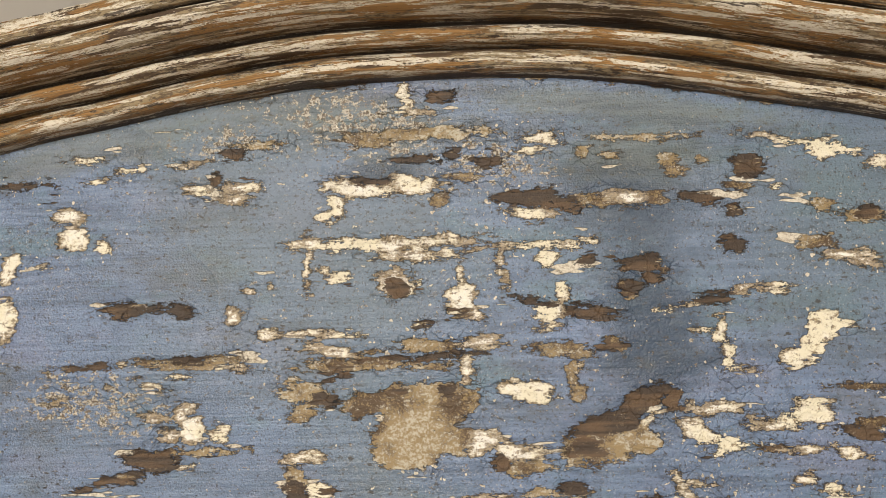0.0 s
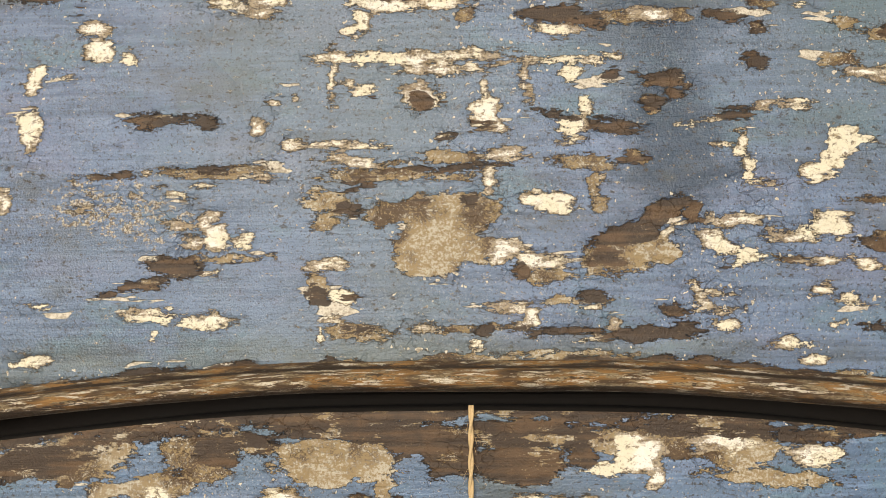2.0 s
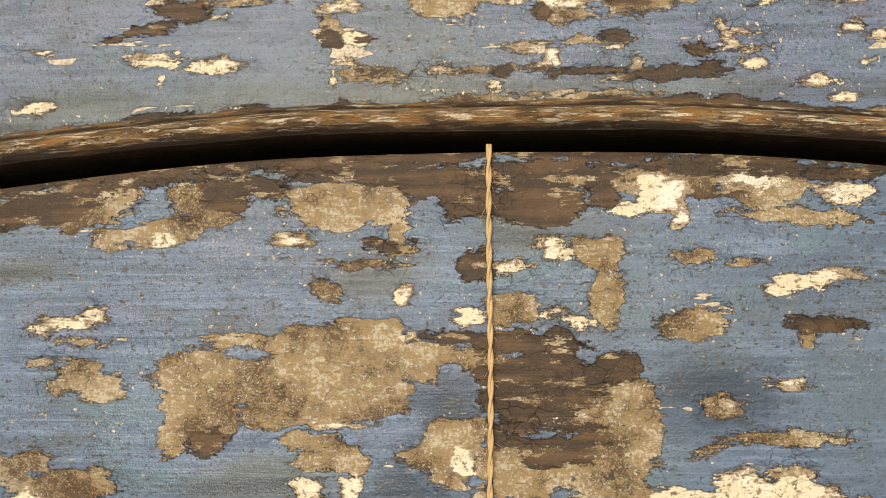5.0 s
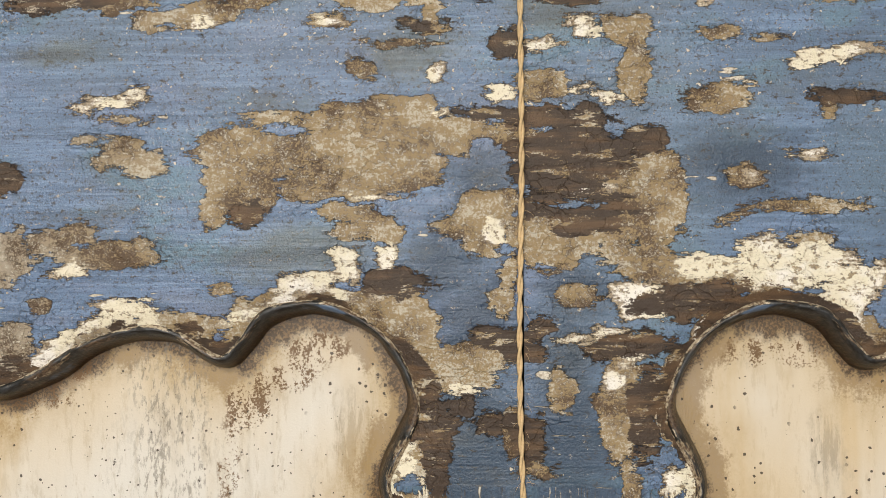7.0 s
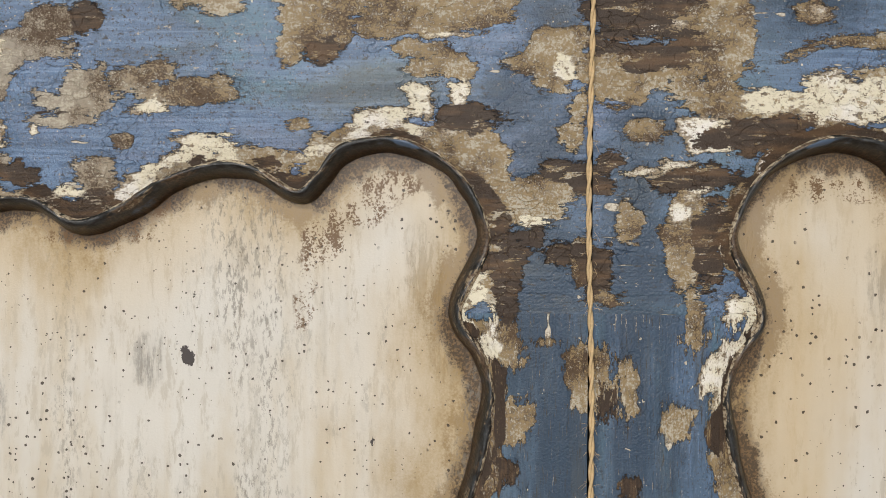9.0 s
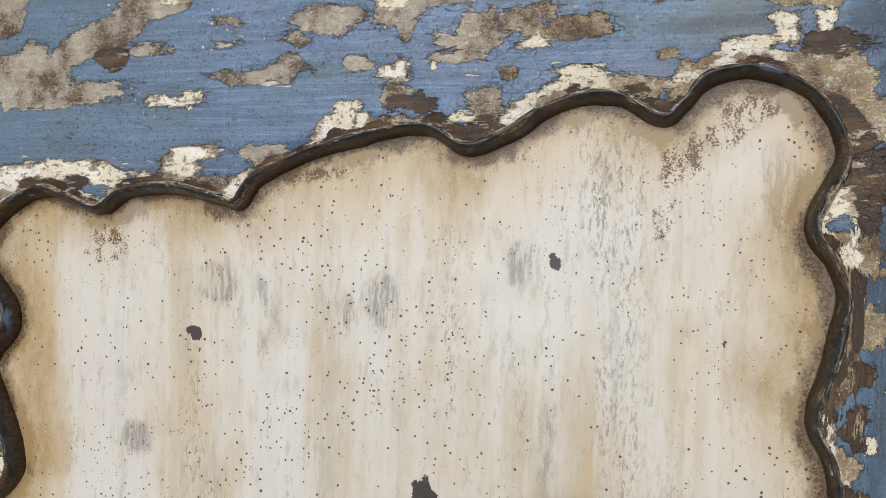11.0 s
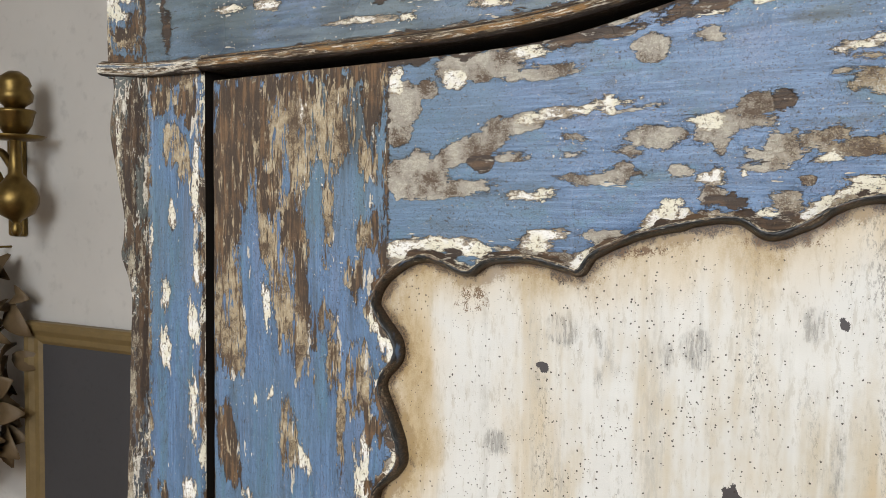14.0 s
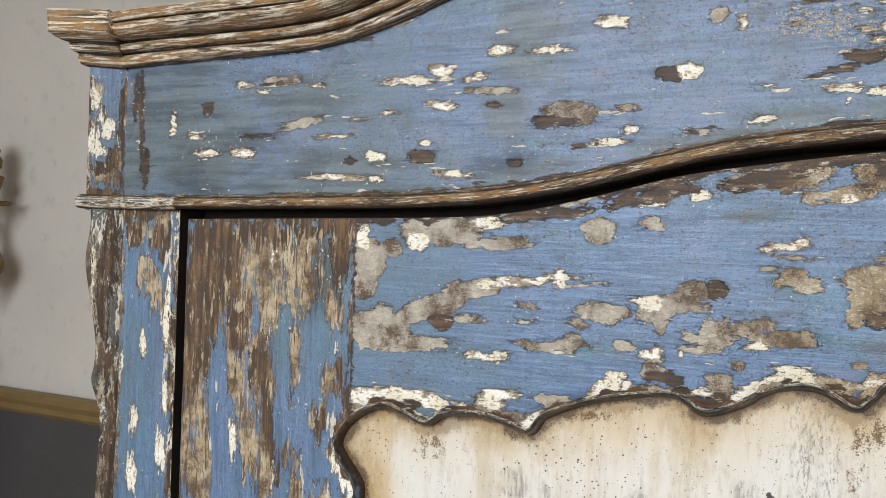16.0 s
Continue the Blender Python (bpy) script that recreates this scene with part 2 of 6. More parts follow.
    height = k.math("ADD", k.math("MULTIPLY", worn_m, -1.0), k.math("ADD", k.math("MULTIPLY", split, -0.35), k.math("ADD", k.math("MULTIPLY", brush, 0.55), k.math("MULTIPLY", fine, 0.55))))
    return k.finish(colour, rough, height, 0.0007, 0.9)


def stripped_wood(name, source="run", ochre=0.5, cream=0.5, dark=0.5, blue=0.0, fine=1.0, thin=1.0):
    """Moulding scraped back to wood, with cream gesso left on its ridges and umber in its grooves."""
    k = Nodes(name)
    groove, ridge, _ = k.attr("groove")
    crumb = k.noise(k.coords(420 * fine, 900 * fine, 900 * fine, source, 5.0), 1.3, 4, 0.7)
    crumbs = k.math("MULTIPLY", k.math("SUBTRACT", crumb, 0.5), 0.32)
    a = k.math("ADD", k.noise(k.coords(42 * fine, 300 * fine * thin, 300 * fine * thin, source), 1.0, 5, 0.68, 0.2), crumbs)
    b = k.math("ADD", k.noise(k.coords(38 * fine, 250 * fine * thin, 250 * fine * thin, source, 4.0), 1.0, 5, 0.66, 0.2), crumbs)
    c = k.noise(k.coords(22 * fine, 80 * fine * thin, 80 * fine * thin, source, 8.0), 1.0, 3, 0.55)
    grain = k.noise(k.coords(40 * fine, 1800 * fine * thin, 1800 * fine * thin, source, 2.0), 1.0, 3, 0.6)
    wood = k.mix(k.step(c, 0.44, 0.66 - 0.16 * ochre), (0.10, 0.062, 0.034), (0.37, 0.20, 0.07))
    wood = k.mix(k.step(grain, 0.46, 0.62, 0.0, 0.45), wood, (0.06, 0.034, 0.02))
    grey = k.mix(k.step(crumb, 0.46, 0.58), (0.36, 0.28, 0.17), (0.13, 0.09, 0.055))
    colour = k.mix(k.step(b, 0.60 - 0.1 * cream, 0.625 - 0.1 * cream), wood, grey)
    cm = k.step(k.math("ADD", a, k.math("MULTIPLY", ridge, 0.10)), 0.655 - 0.14 * cream, 0.675 - 0.14 * cream)
    colour = k.mix(cm, colour, k.mix(k.step(crumb, 0.50, 0.62), (0.80, 0.74, 0.63), (0.45, 0.35, 0.22)))
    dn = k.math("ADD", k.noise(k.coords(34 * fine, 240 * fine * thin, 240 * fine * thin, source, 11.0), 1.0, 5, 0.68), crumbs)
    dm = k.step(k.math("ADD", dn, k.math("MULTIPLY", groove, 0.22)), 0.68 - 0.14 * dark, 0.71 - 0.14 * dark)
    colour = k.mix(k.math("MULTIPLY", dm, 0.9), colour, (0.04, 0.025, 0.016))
    if blue:
        left = k.math("ADD", k.noise(k.coords(14 * fine, 120 * fine * thin, 120 * fine * thin, source, 31.0), 1.0, 4, 0.6), crumbs)
        colour = k.mix(k.step(left, 0.62 - 0.14 * blue, 0.64 - 0.14 * blue, 0.0, 0.9), colour, (0.105, 0.15, 0.21))
    # groove values darken the hollows and paint shade under the bead
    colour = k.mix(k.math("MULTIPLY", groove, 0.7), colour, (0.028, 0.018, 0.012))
    height = k.math("ADD", k.math("MULTIPLY", cm, 0.8), k.math("ADD", k.math("MULTIPLY", grain, 0.7), crumb))
    return k.finish(colour, k.math("MULTIPLY_ADD", crumb, 0.3, 0.36), height, 0.0007, 0.9)


def lip_paint():
    """Near-black slate paint in the panel's scalloped edge, rubbed through on the outer lip."""
    k = Nodes("slate_edge_paint")
    run = k.attr("run")
    n = k.noise(k.coords(120, 300, 1, "run"), 2.0, 4, 0.65)
    f = k.noise(k.coords(900, 900, 1, "run", 3.0), 1.0, 3, 0.6)
    c = k.mix(k.step(n, 0.42, 0.62), (0.010, 0.010, 0.010), (0.034, 0.038, 0.042))
    rub = k.noise(k.coords(60, 160, 1, "run", 6.0), 1.0, 4, 0.65)
    c = k.mix(k.step(rub, 0.52, 0.60, 0.0, 0.85), c, k.mix(k.step(f, 0.42, 0.6), (0.05, 0.03, 0.018), (0.14, 0.095, 0.06)))
    left = k.noise(k.coords(26, 90, 1, "run", 33.0), 1.0, 3, 0.6)
    c = k.mix(k.step(left, 0.62, 0.66, 0.0, 0.85), c, (0.085, 0.135, 0.22))
    bare = k.noise(k.coords(34, 140, 1, "run", 37.0), 1.0, 5, 0.7)
    c = k.mix(k.step(bare, 0.565, 0.60, 0.0, 0.85), c, k.mix(k.step(f, 0.45, 0.6), (0.30, 0.24, 0.16), (0.10, 0.06, 0.035)))
    c = k.mix(k.step(k.noise(k.coords(90, 240, 1, "run", 14.0), 1.0, 5, 0.7), 0.66, 0.68), c, (0.45, 0.42, 0.36))
    edge = k.math("ADD", k.math("MULTIPLY", run[1], -380.0), k.math("MULTIPLY", n, 3.0))
    c = k.mix(k.step(edge, 1.75, 2.0), c, k.mix(k.step(f, 0.45, 0.6), (0.50, 0.43, 0.32), (0.12, 0.075, 0.045)))
    c = k.mix(k.step(k.math("ADD", k.math("MULTIPLY", run[1], 330.0), k.math("MULTIPLY", n, 2.2)), 1.7, 2.6), c, k.mix(k.step(f, 0.45, 0.62), (0.022, 0.014, 0.009), (0.06, 0.036, 0.02)))
    return k.finish(c, 0.38, k.math("ADD", n, f), 0.0004, 0.6)


def panel_paint():
    """Cream panel with drips, rubs, scabs, soot flecks and umber grime."""
    k = Nodes("cream_panel_paint")
    rub, grime, scab = k.attr("worn")
    rim = k.math("SUBTRACT", k.attr("rim")[0], 4.0)
    fine = k.noise(k.coords(1, 1, 1), 1100, 3, 0.65)
    mid = k.noise(k.coords(1, 1, 0.5), 240, 4, 0.6)
    drip = k.noise(k.coords(1, 1, 0.07, shift=2.0), 34, 4, 0.6)
    drip2 = k.noise(k.coords(1, 1, 0.06, shift=5.0), 130, 3, 0.6)
    broad = k.noise(k.coords(1, 1, 0.6, shift=3.0), 9, 3, 0.5)
    smear0 = k.noise(k.coords(1, 1, 0.25, shift=17.0), 260, 5, 0.75)
    cloud = k.noise(k.coords(1, 1, 0.45, shift=87.0), 21, 5, 0.65)
    c = k.mix(k.step(k.math("ADD", k.math("MULTIPLY", drip, 0.5), k.math("MULTIPLY", cloud, 0.5)), 0.46, 0.62), (0.66, 0.645, 0.605), (0.56, 0.49, 0.375))
    c = k.mix(k.step(drip2, 0.48, 0.72, 0.0, 0.6), c, (0.70, 0.685, 0.645))
    c = k.mix(k.step(smear0, 0.53, 0.64, 0.0, 0.5), c, (0.46, 0.42, 0.35))
    ash = k.noise(k.coords(1, 1, 0.045, shift=41.0), 75, 4, 0.65)
    c = k.mix(k.math("MULTIPLY", k.step(ash, 0.56, 0.68), k.step(smear0, 0.40, 0.56, 0.05, 0.34)), c, (0.40, 0.385, 0.35))
    c = k.mix(k.step(broad, 0.46, 0.68, 0.0, 0.35), c, (0.62, 0.50, 0.33))
    c = k.mix(k.step(k.math("ADD", drip, k.math("MULTIPLY", broad, 0.4)), 0.80, 0.92, 0.0, 0.35), c, (0.55, 0.38, 0.19))
    ragged = k.math("ADD", k.math("MULTIPLY", k.math("SUBTRACT", mid, 0.5), 7.0), k.math("MULTIPLY", k.math("SUBTRACT", fine, 0.5), 5.0))
    smear = k.noise(k.coords(1, 1, 0.16, shift=7.0), 420, 5, 0.75)
    rub_m = k.math("MULTIPLY", k.step(k.math("ADD", rub, k.math("MULTIPLY", ragged, 0.9)), -2.5, 3.0), k.step(smear, 0.42, 0.58, 0.12, 0.85))
    c = k.mix(rub_m, c, (0.30, 0.285, 0.26))
    yellow = k.step(k.math("ADD", k.math("MULTIPLY", rim, -0.010), k.math("ADD", k.math("MULTIPLY", broad, 0.7), k.math("MULTIPLY", drip, 0.4))), 0.06, 0.50, 0.0, 0.5)
    c = k.mix(yellow, c, (0.58, 0.44, 0.24))
    # browns along the rim: grime, plus the moulding's shade painted into the colour
    spread = k.noise(k.coords(1, 1, 0.7, shift=29.0), 42, 4, 0.6)
    rim_brown = k.step(k.math("ADD", k.math("MULTIPLY", rim, -0.06), k.math("ADD", k.math("MULTIPLY", spread, 1.5), k.math("ADD", k.math("MULTIPLY", mid, 1.0), k.math("MULTIPLY", fine, 0.8)))), 1.10, 1.50)
    c = k.mix(k.math("MULTIPLY", rim_brown, 0.6), c, (0.12, 0.06, 0.022))
    mottle = k.math("ADD", k.math("MULTIPLY", k.math("SUBTRACT", spread, 0.47), 34.0), k.math("ADD", k.math("MULTIPLY", k.math("SUBTRACT", mid, 0.5), 9.0), k.math("MULTIPLY", k.math("SUBTRACT", fine, 0.5), 9.0)))
    brown = k.step(k.math("ADD", rim, k.math("MULTIPLY", k.math("SUBTRACT", cloud, 0.5), -85.0)), -2.0, 26.0, 0.8, 0.0)
    c = k.mix(k.math("MULTIPLY", brown, k.step(k.math("ADD", k.math("MULTIPLY", fine, 0.6), k.math("MULTIPLY", mid, 0.6)), 0.42, 0.78, 0.45, 1.0)), c, (0.35, 0.24, 0.10))
    rim_grime_shade = k.step(k.math("ADD", rim, mottle), 1.6, 6.5, 0.92, 0.0)
    c = k.mix(rim_grime_shade, c, k.mix(k.step(fine, 0.44, 0.6), (0.05, 0.030, 0.015), (0.17, 0.10, 0.045)))
    coal = k.noise(k.coords(1, 1, 0.35, shift=103.0), 620, 5, 0.78)
    sooty = k.noise(k.coords(1, 1, 0.22, shift=107.0), 30, 4, 0.65)
    c = k.mix(k.math("MULTIPLY", k.step(coal, 0.50, 0.60), k.step(sooty, 0.53, 0.68, 0.0, 0.62)), c, (0.17, 0.155, 0.13))
    gm = k.math("MULTIPLY", k.step(k.math("ADD", grime, ragged), -1.0, 1.2), k.step(k.math("ADD", fine, k.math("MULTIPLY", mid, 0.9)), 0.94, 1.04))
    c = k.mix(k.math("MULTIPLY", gm, 0.92), c, (0.13, 0.065, 0.02))
    c = k.mix(k.step(k.math("ADD", scab, k.math("MULTIPLY", ragged, 0.45)), -0.15, 0.15), c, (0.055, 0.045, 0.045))
    warp = k.tree.nodes.new("ShaderNodeTexNoise")
    warp.inputs["Scale"].default_value = 900.0
    k.put(warp.inputs["Vector"], k.coords(1, 1, 1))
    swarm = k.noise(k.coords(1, 1, 0.4, shift=81.0), 26, 3, 0.6)
    for scale, size, shift in ((130, 0.10, 1.0), (75, 0.075, 4.0), (330, 0.20, 9.0), (210, 0.14, 14.0), (420, 0.26, 21.0), (470, 0.26, 27.0)):
        shaken = k.tree.nodes.new("ShaderNodeVectorMath")
        shaken.operation = "MULTIPLY_ADD"
        k.put(shaken.inputs[0], warp.outputs["Color"])
        shaken.inputs[1].default_value = (0.0011, 0.0, 0.0011)
        k.put(shaken.inputs[2], k.coords(1, 1, 1, shift=shift))
        d, col = k.voronoi(shaken.outputs[0], scale)
        sep = k.tree.nodes.new("ShaderNodeSeparateXYZ")
        k.tree.links.new(col, sep.inputs[0])
        dot = k.math("MULTIPLY", k.step(k.math("SUBTRACT", d, k.math("MULTIPLY", k.math("POWER", sep.outputs[1], 2.0), size)), -0.03, 0.015, 1.0, 0.0), k.step(k.math("ADD", sep.outputs[0], k.math("MULTIPLY", k.math("SUBTRACT", swarm, 0.5), 2.6)), 0.48, 0.56))
        c = k.mix(k.math("MULTIPLY", dot, 0.9), c, (0.035, 0.023, 0.014))
    h = k.math("ADD", k.math("MULTIPLY", fine, 0.5), k.math("ADD", drip2, k.math("MULTIPLY", rub_m, -1.0)))
    return k.finish(c, 0.48, h, 0.0003, 0.55)


def plain(name, colour, rough=0.6, scale=60.0, amount=0.25, metal=0.0, bump=0.0004, stretch=(1, 1, 1)):
    k = Nodes(name)
    n = k.noise(k.coords(*stretch), scale, 5, 0.62)
    f = k.noise(k.coords(*stretch, shift=4.0), scale * 9, 3, 0.6)
    c = k.mix(n, tuple(v * (1 - amount) for v in colour), tuple(min(1, v * (1 + amount)) for v in colour))
    c = k.mix(k.step(f, 0.55, 0.75, 0.0, 0.3), c, tuple(v * 0.6 for v in colour))
    k.bsdf.inputs["Metallic"].default_value = metal
    return k.finish(c, k.math("MULTIPLY_ADD", n, 0.2, rough - 0.1), k.math("ADD", n, f), bump, 0.5)


FRIEZE_PAINT = aged_paint("blue_frieze_paint", "x", False, (0.138, 0.208, 0.345), 0.60, 0.045, 0.35, 0.22)
RAIL_PAINT = aged_paint("blue_rail_paint", "x", False, (0.128, 0.212, 0.362), 0.45, 0.01, 0.55, gloss=0.25, umber=0.742, scrape=0.56)
STILE_PAINT = aged_paint("blue_stile_paint", "z", True, (0.120, 0.205, 0.350), 0.45, 0.05, 0.4, rag=14.0, scrape=0.545, umber=0.735, primer=(0.37, 0.285, 0.17), bare=((0.056, 0.036, 0.023), (0.165, 0.095, 0.046)))
MEETING_PAINT = aged_paint("blue_meeting_stile_paint", "z", False, (0.105, 0.185, 0.325), 0.5, 0.03, 0.4, rag=10.0, scrape=0.55)
BRACKET_PAINT = aged_paint("worn_bracket_paint", "z", True, (0.105, 0.12, 0.14), 0.8, 0.14, 0.4, rag=15.0, scrape=0.53, umber=0.735, primer=(0.33, 0.28, 0.20))
CORNICE_WOOD = stripped_wood("stripped_cornice_wood", "run", 1.1, 0.95, 0.42, 0.0, 0.85, 1.7)
BEAD_WOOD = stripped_wood("stripped_bead_wood", "run", 0.55, 0.74, 0.50, 0.0, 2.1)
COLLAR_WOOD = stripped_wood("rubbed_collar_wood", "run", 0.2, 0.75, 0.7, 0.3, 2.0)
EDGE_PAINT, PANEL_PAINT = lip_paint(), panel_paint()
CARCASS = plain("dark_oak_carcass", (0.05, 0.032, 0.02), 0.7, 40, 0.4, stretch=(1, 1, 0.1))
# near-black wood: the shade inside the gaps is put into its colour
GAP_SHADE_WOOD = plain("gap_shade_wood", (0.016, 0.011, 0.008), 0.85, 40, 0.4)
PLASTER = plain("grey_white_plaster", (0.58, 0.55, 0.51), 0.85, 3.0, 0.14, bump=0.0015)
CEILING_PAINT = plain("white_ceiling_paint", (0.78, 0.77, 0.74), 0.9, 3.0, 0.05)
BOARDS = plain("brown_floor_boards", (0.22, 0.14, 0.08), 0.5, 14, 0.4, stretch=(0.2, 1, 1))
GILT = plain("tarnished_gilt", (0.19, 0.13, 0.05), 0.5, 30, 0.35, 0.0, stretch=(1, 1, 1))
BRASS = plain("aged_brass", (0.20, 0.135, 0.045), 0.40, 40, 0.5, 1.0)
SLATE = plain("dark_slate_canvas", (0.055, 0.052, 0.055), 0.6, 8, 0.15)
JUTE = plain("jute_twine", (0.62, 0.46, 0.26), 0.85, 900, 0.4, bump=0.0002)
DRIED = plain("dried_leaf", (0.13, 0.085, 0.04), 0.6, 40, 0.45)
WHITE_PAINT = plain("white_frame_paint", (0.75, 0.75, 0.73), 0.5, 20, 0.05)

# ---- wear: centre x, z, half length, half height in millimetres, slant in degrees ----
FRIEZE, PILASTER, DOOR, POST, PANEL = {}, {}, {}, {}, {}
SOFT_PATCHES = {}


def worn(board, layer, spots):
    board.setdefault(layer, []).extend(spots)


worn(FRIEZE, "cream", [(-135, 1834, 5, 3, 0), (-133, 1826, 5, 4, 0), (-122, 1823, 2, 2, 0), (-158, 1816, 4, 5, 0), (-145, 1817, 2, 1, 0), (-158, 1797, 3, 7, 0), (-75, 1797, 3, 3, 0), (-61, 1807, 1, 1, 0), (-69, 1806, 2, 1, 0), (-108, 1851, 2, 2, 0), (-130, 1855, 5, 1, 0), (-125, 1847, 3, 1, 0), (-114, 1850, 3, 1, 0), (-88, 1843, 5, 2, 0), (-72, 1843, 6, 2, 0)])
worn(FRIEZE, "cream", [(-75, 1839, 6, 2, 0), (-89, 1852, 4, 1, 0), (-29, 1841, 11, 3, -5), (-10, 1842, 11, 3, -5), (-39, 1842, 3, 2, 0), (-36, 1835, 3, 3, 0), (-41, 1831, 3, 2, 0), (-8, 1869, 6, 1, 0), (36, 1857, 6, 2, 0), (32, 1853, 4, 1, 0), (-12, 1876, 2, 5, 0), (120, 1854, 10.2, 1, -11), (133, 1850, 6.1, 3, -9), (142, 1849, 3, 1, 0), (151, 1844, 4, 2, 0)])
worn(FRIEZE, "cream", [(116, 1837, 2, 1, 0), (32, 1830, 8, 2, 0), (65, 1835, 5, 3, 0), (-21, 1821, 29, 2, 0), (-48, 1815, 1, 7.1, 0), (-48, 1822, 6, 2, 0), (-10, 1817, 13, 2, 0), (-38, 1810, 4, 2, 0), (-42, 1812, 1, 2, 0), (28, 1819, 14, 1, 0), (20, 1813, 1, 5, 0), (43, 1819, 4, 1, 0), (51, 1820, 3, 1, 0), (36, 1814, 3, 3, 0), (-17, 1807, 7, 4, 0)])
worn(FRIEZE, "cream", [(6, 1808, 1, 5, 0), (7, 1800, 5.1, 5, -11), (4, 1802, 3, 3.2, 0), (11, 1796, 3.2, 2, -18), (37, 1795, 6, 3, 0), (42, 1802, 2, 4, 0), (36, 1790, 3, 1, 0), (85, 1797, 5.1, 0.6, 11), (103, 1801, 4, 2, 0), (113, 1802, 5, 1, 0), (139, 1813, 8, 2, 0), (146, 1810, 5.1, 2, -11), (95, 1788, 2, 4, 0), (98, 1780, 2, 4.1, 0), (101, 1775, 4, 1, 0)])
worn(FRIEZE, "cream", [(90, 1788, 2, 0.6, 0), (129, 1789, 5, 5.1, 0), (125, 1783, 4, 4, 0), (120, 1778, 4.1, 3, -14), (135, 1789, 4, 1, 0), (-114, 1780, 2, 1, 0), (-76, 1779, 5, 1, 0), (-135, 1774, 1, 1, 0), (-127, 1773, 1, 0.6, 0), (-120, 1773, 1, 1, 0), (-104, 1773, 4.1, 1, -14), (-139, 1768, 3, 1, 0), (-94, 1776, 2, 1, 0), (-103, 1762, 5, 2, 0), (-90, 1766, 3, 2, 0)])
worn(FRIEZE, "cream", [(-88, 1758, 5, 4, 0), (-98, 1756, 4, 2.2, 0), (-79, 1756, 2.2, 3, -27), (-93, 1763, 2, 3, 0), (-93, 1745, 3, 1, 0), (-45, 1790, 10, 1, 0), (-61, 1790, 4, 2, 0), (-9, 1792, 3, 2, 0), (13, 1785, 6, 2, 0), (8, 1776, 2, 5, 0), (16, 1787, 3, 2, 0), (-41, 1784, 9.1, 2, -6), (47, 1777, 1, 1, 0), (22, 1770, 4, 3, 0), (28, 1768, 9.1, 3, -6)])
worn(FRIEZE, "cream", [(13, 1752, 6, 3, 0), (22, 1749, 5, 3.2, 0), (9, 1750, 3, 2, 0), (28, 1747, 5, 2, 0), (69, 1758, 5.4, 1, 22), (91, 1762, 8, 2, 0), (86, 1754, 5.1, 4, -11), (95, 1749, 5, 2, 0), (82, 1757, 3, 2, 0), (112, 1756, 9, 2, 0), (124, 1759, 6.1, 4.1, -9), (121, 1748, 6, 1, 0), (134, 1746, 3, 2, 0), (-51, 1747, 7, 2, 0), (-45, 1737, 4, 3, 0)])
worn(FRIEZE, "cream", [(-92, 1728, 5, 3, 0), (-86, 1728, 3, 1, 0), (-113, 1730, 4, 1, 0), (-111, 1723, 1, 1, 0), (-152, 1734, 3, 1, 0), (-106, 1730, 1, 2, 0), (-49, 1728, 2, 1, 0), (-52, 1724, 1, 3, 0), (-14, 1726, 5, 1, 0), (2, 1719, 2, 2, 0), (14, 1733, 7, 2, 0), (21, 1729, 3, 4, 0), (11, 1733, 4, 1, 0), (18, 1725, 2, 2, 0), (43, 1732, 3, 1, 0)])
worn(FRIEZE, "cream", [(44, 1722, 4, 1, 0), (49, 1726, 2, 2, 0), (84, 1731, 5, 1, 0), (87, 1726, 4, 2, 0), (85, 1737, 3, 1, 0), (107, 1719, 5, 1, 0), (107, 1720, 2, 2.2, 0), (116, 1714, 3, 2, 0), (120, 1737, 3, 1.4, 0), (129, 1734, 4, 1, 0), (124, 1725, 2, 1, 0), (122, 1747, 4, 1, 0), (136, 1745, 4, 1, 0), (79, 1736, 1.4, 4.5, 45), (-528, 1754, 8.1, 2, -7)])
worn(FRIEZE, "cream", [(-509, 1748, 5.1, 2, -11), (-598, 1726, 3, 9.1, 0), (-565, 1702, 12, 2, 0), (-526, 1702, 11, 4, -5), (-574, 1715, 6.1, 2, -9), (-386, 1749, 20, 3, -3), (-360, 1755, 8.1, 4, -7), (-356, 1749, 6.1, 2, -9), (-359, 1731, 10, 3, -6), (-371, 1706, 4, 2, 0), (-409, 1696, 8, 4, 0), (-349, 1684, 12, 2, 0), (-443, 1682, 26, 2, 0), (-410, 1681, 6, 2, 0), (-445, 1712, 12, 1, 0)])
worn(FRIEZE, "cream", [(-335, 1747, 8, 2, 0), (-331, 1751, 4, 2, 0), (-318, 1765, 8, 3.2, 0), (-283, 1763, 12, 2, 0), (-245, 1778, 10, 4, -6), (-238, 1780, 3, 1, 0), (-233, 1724, 6, 1.4, 0), (-242, 1703, 10, 2, 0), (-229, 1711, 5, 3, 0), (-198, 1745, 7.1, 5, -8), (-114, 1730, 7, 2, 0), (-98, 1728, 4, 3, 0), (-167, 1771, 3, 5, 0), (-155, 1714, 5, 2.2, 0), (-461, 1750, 5, 1, 0)])
worn(FRIEZE, "cream", [(-426, 1724, 5, 1, 0), (-399, 1727, 5, 1, 0)])
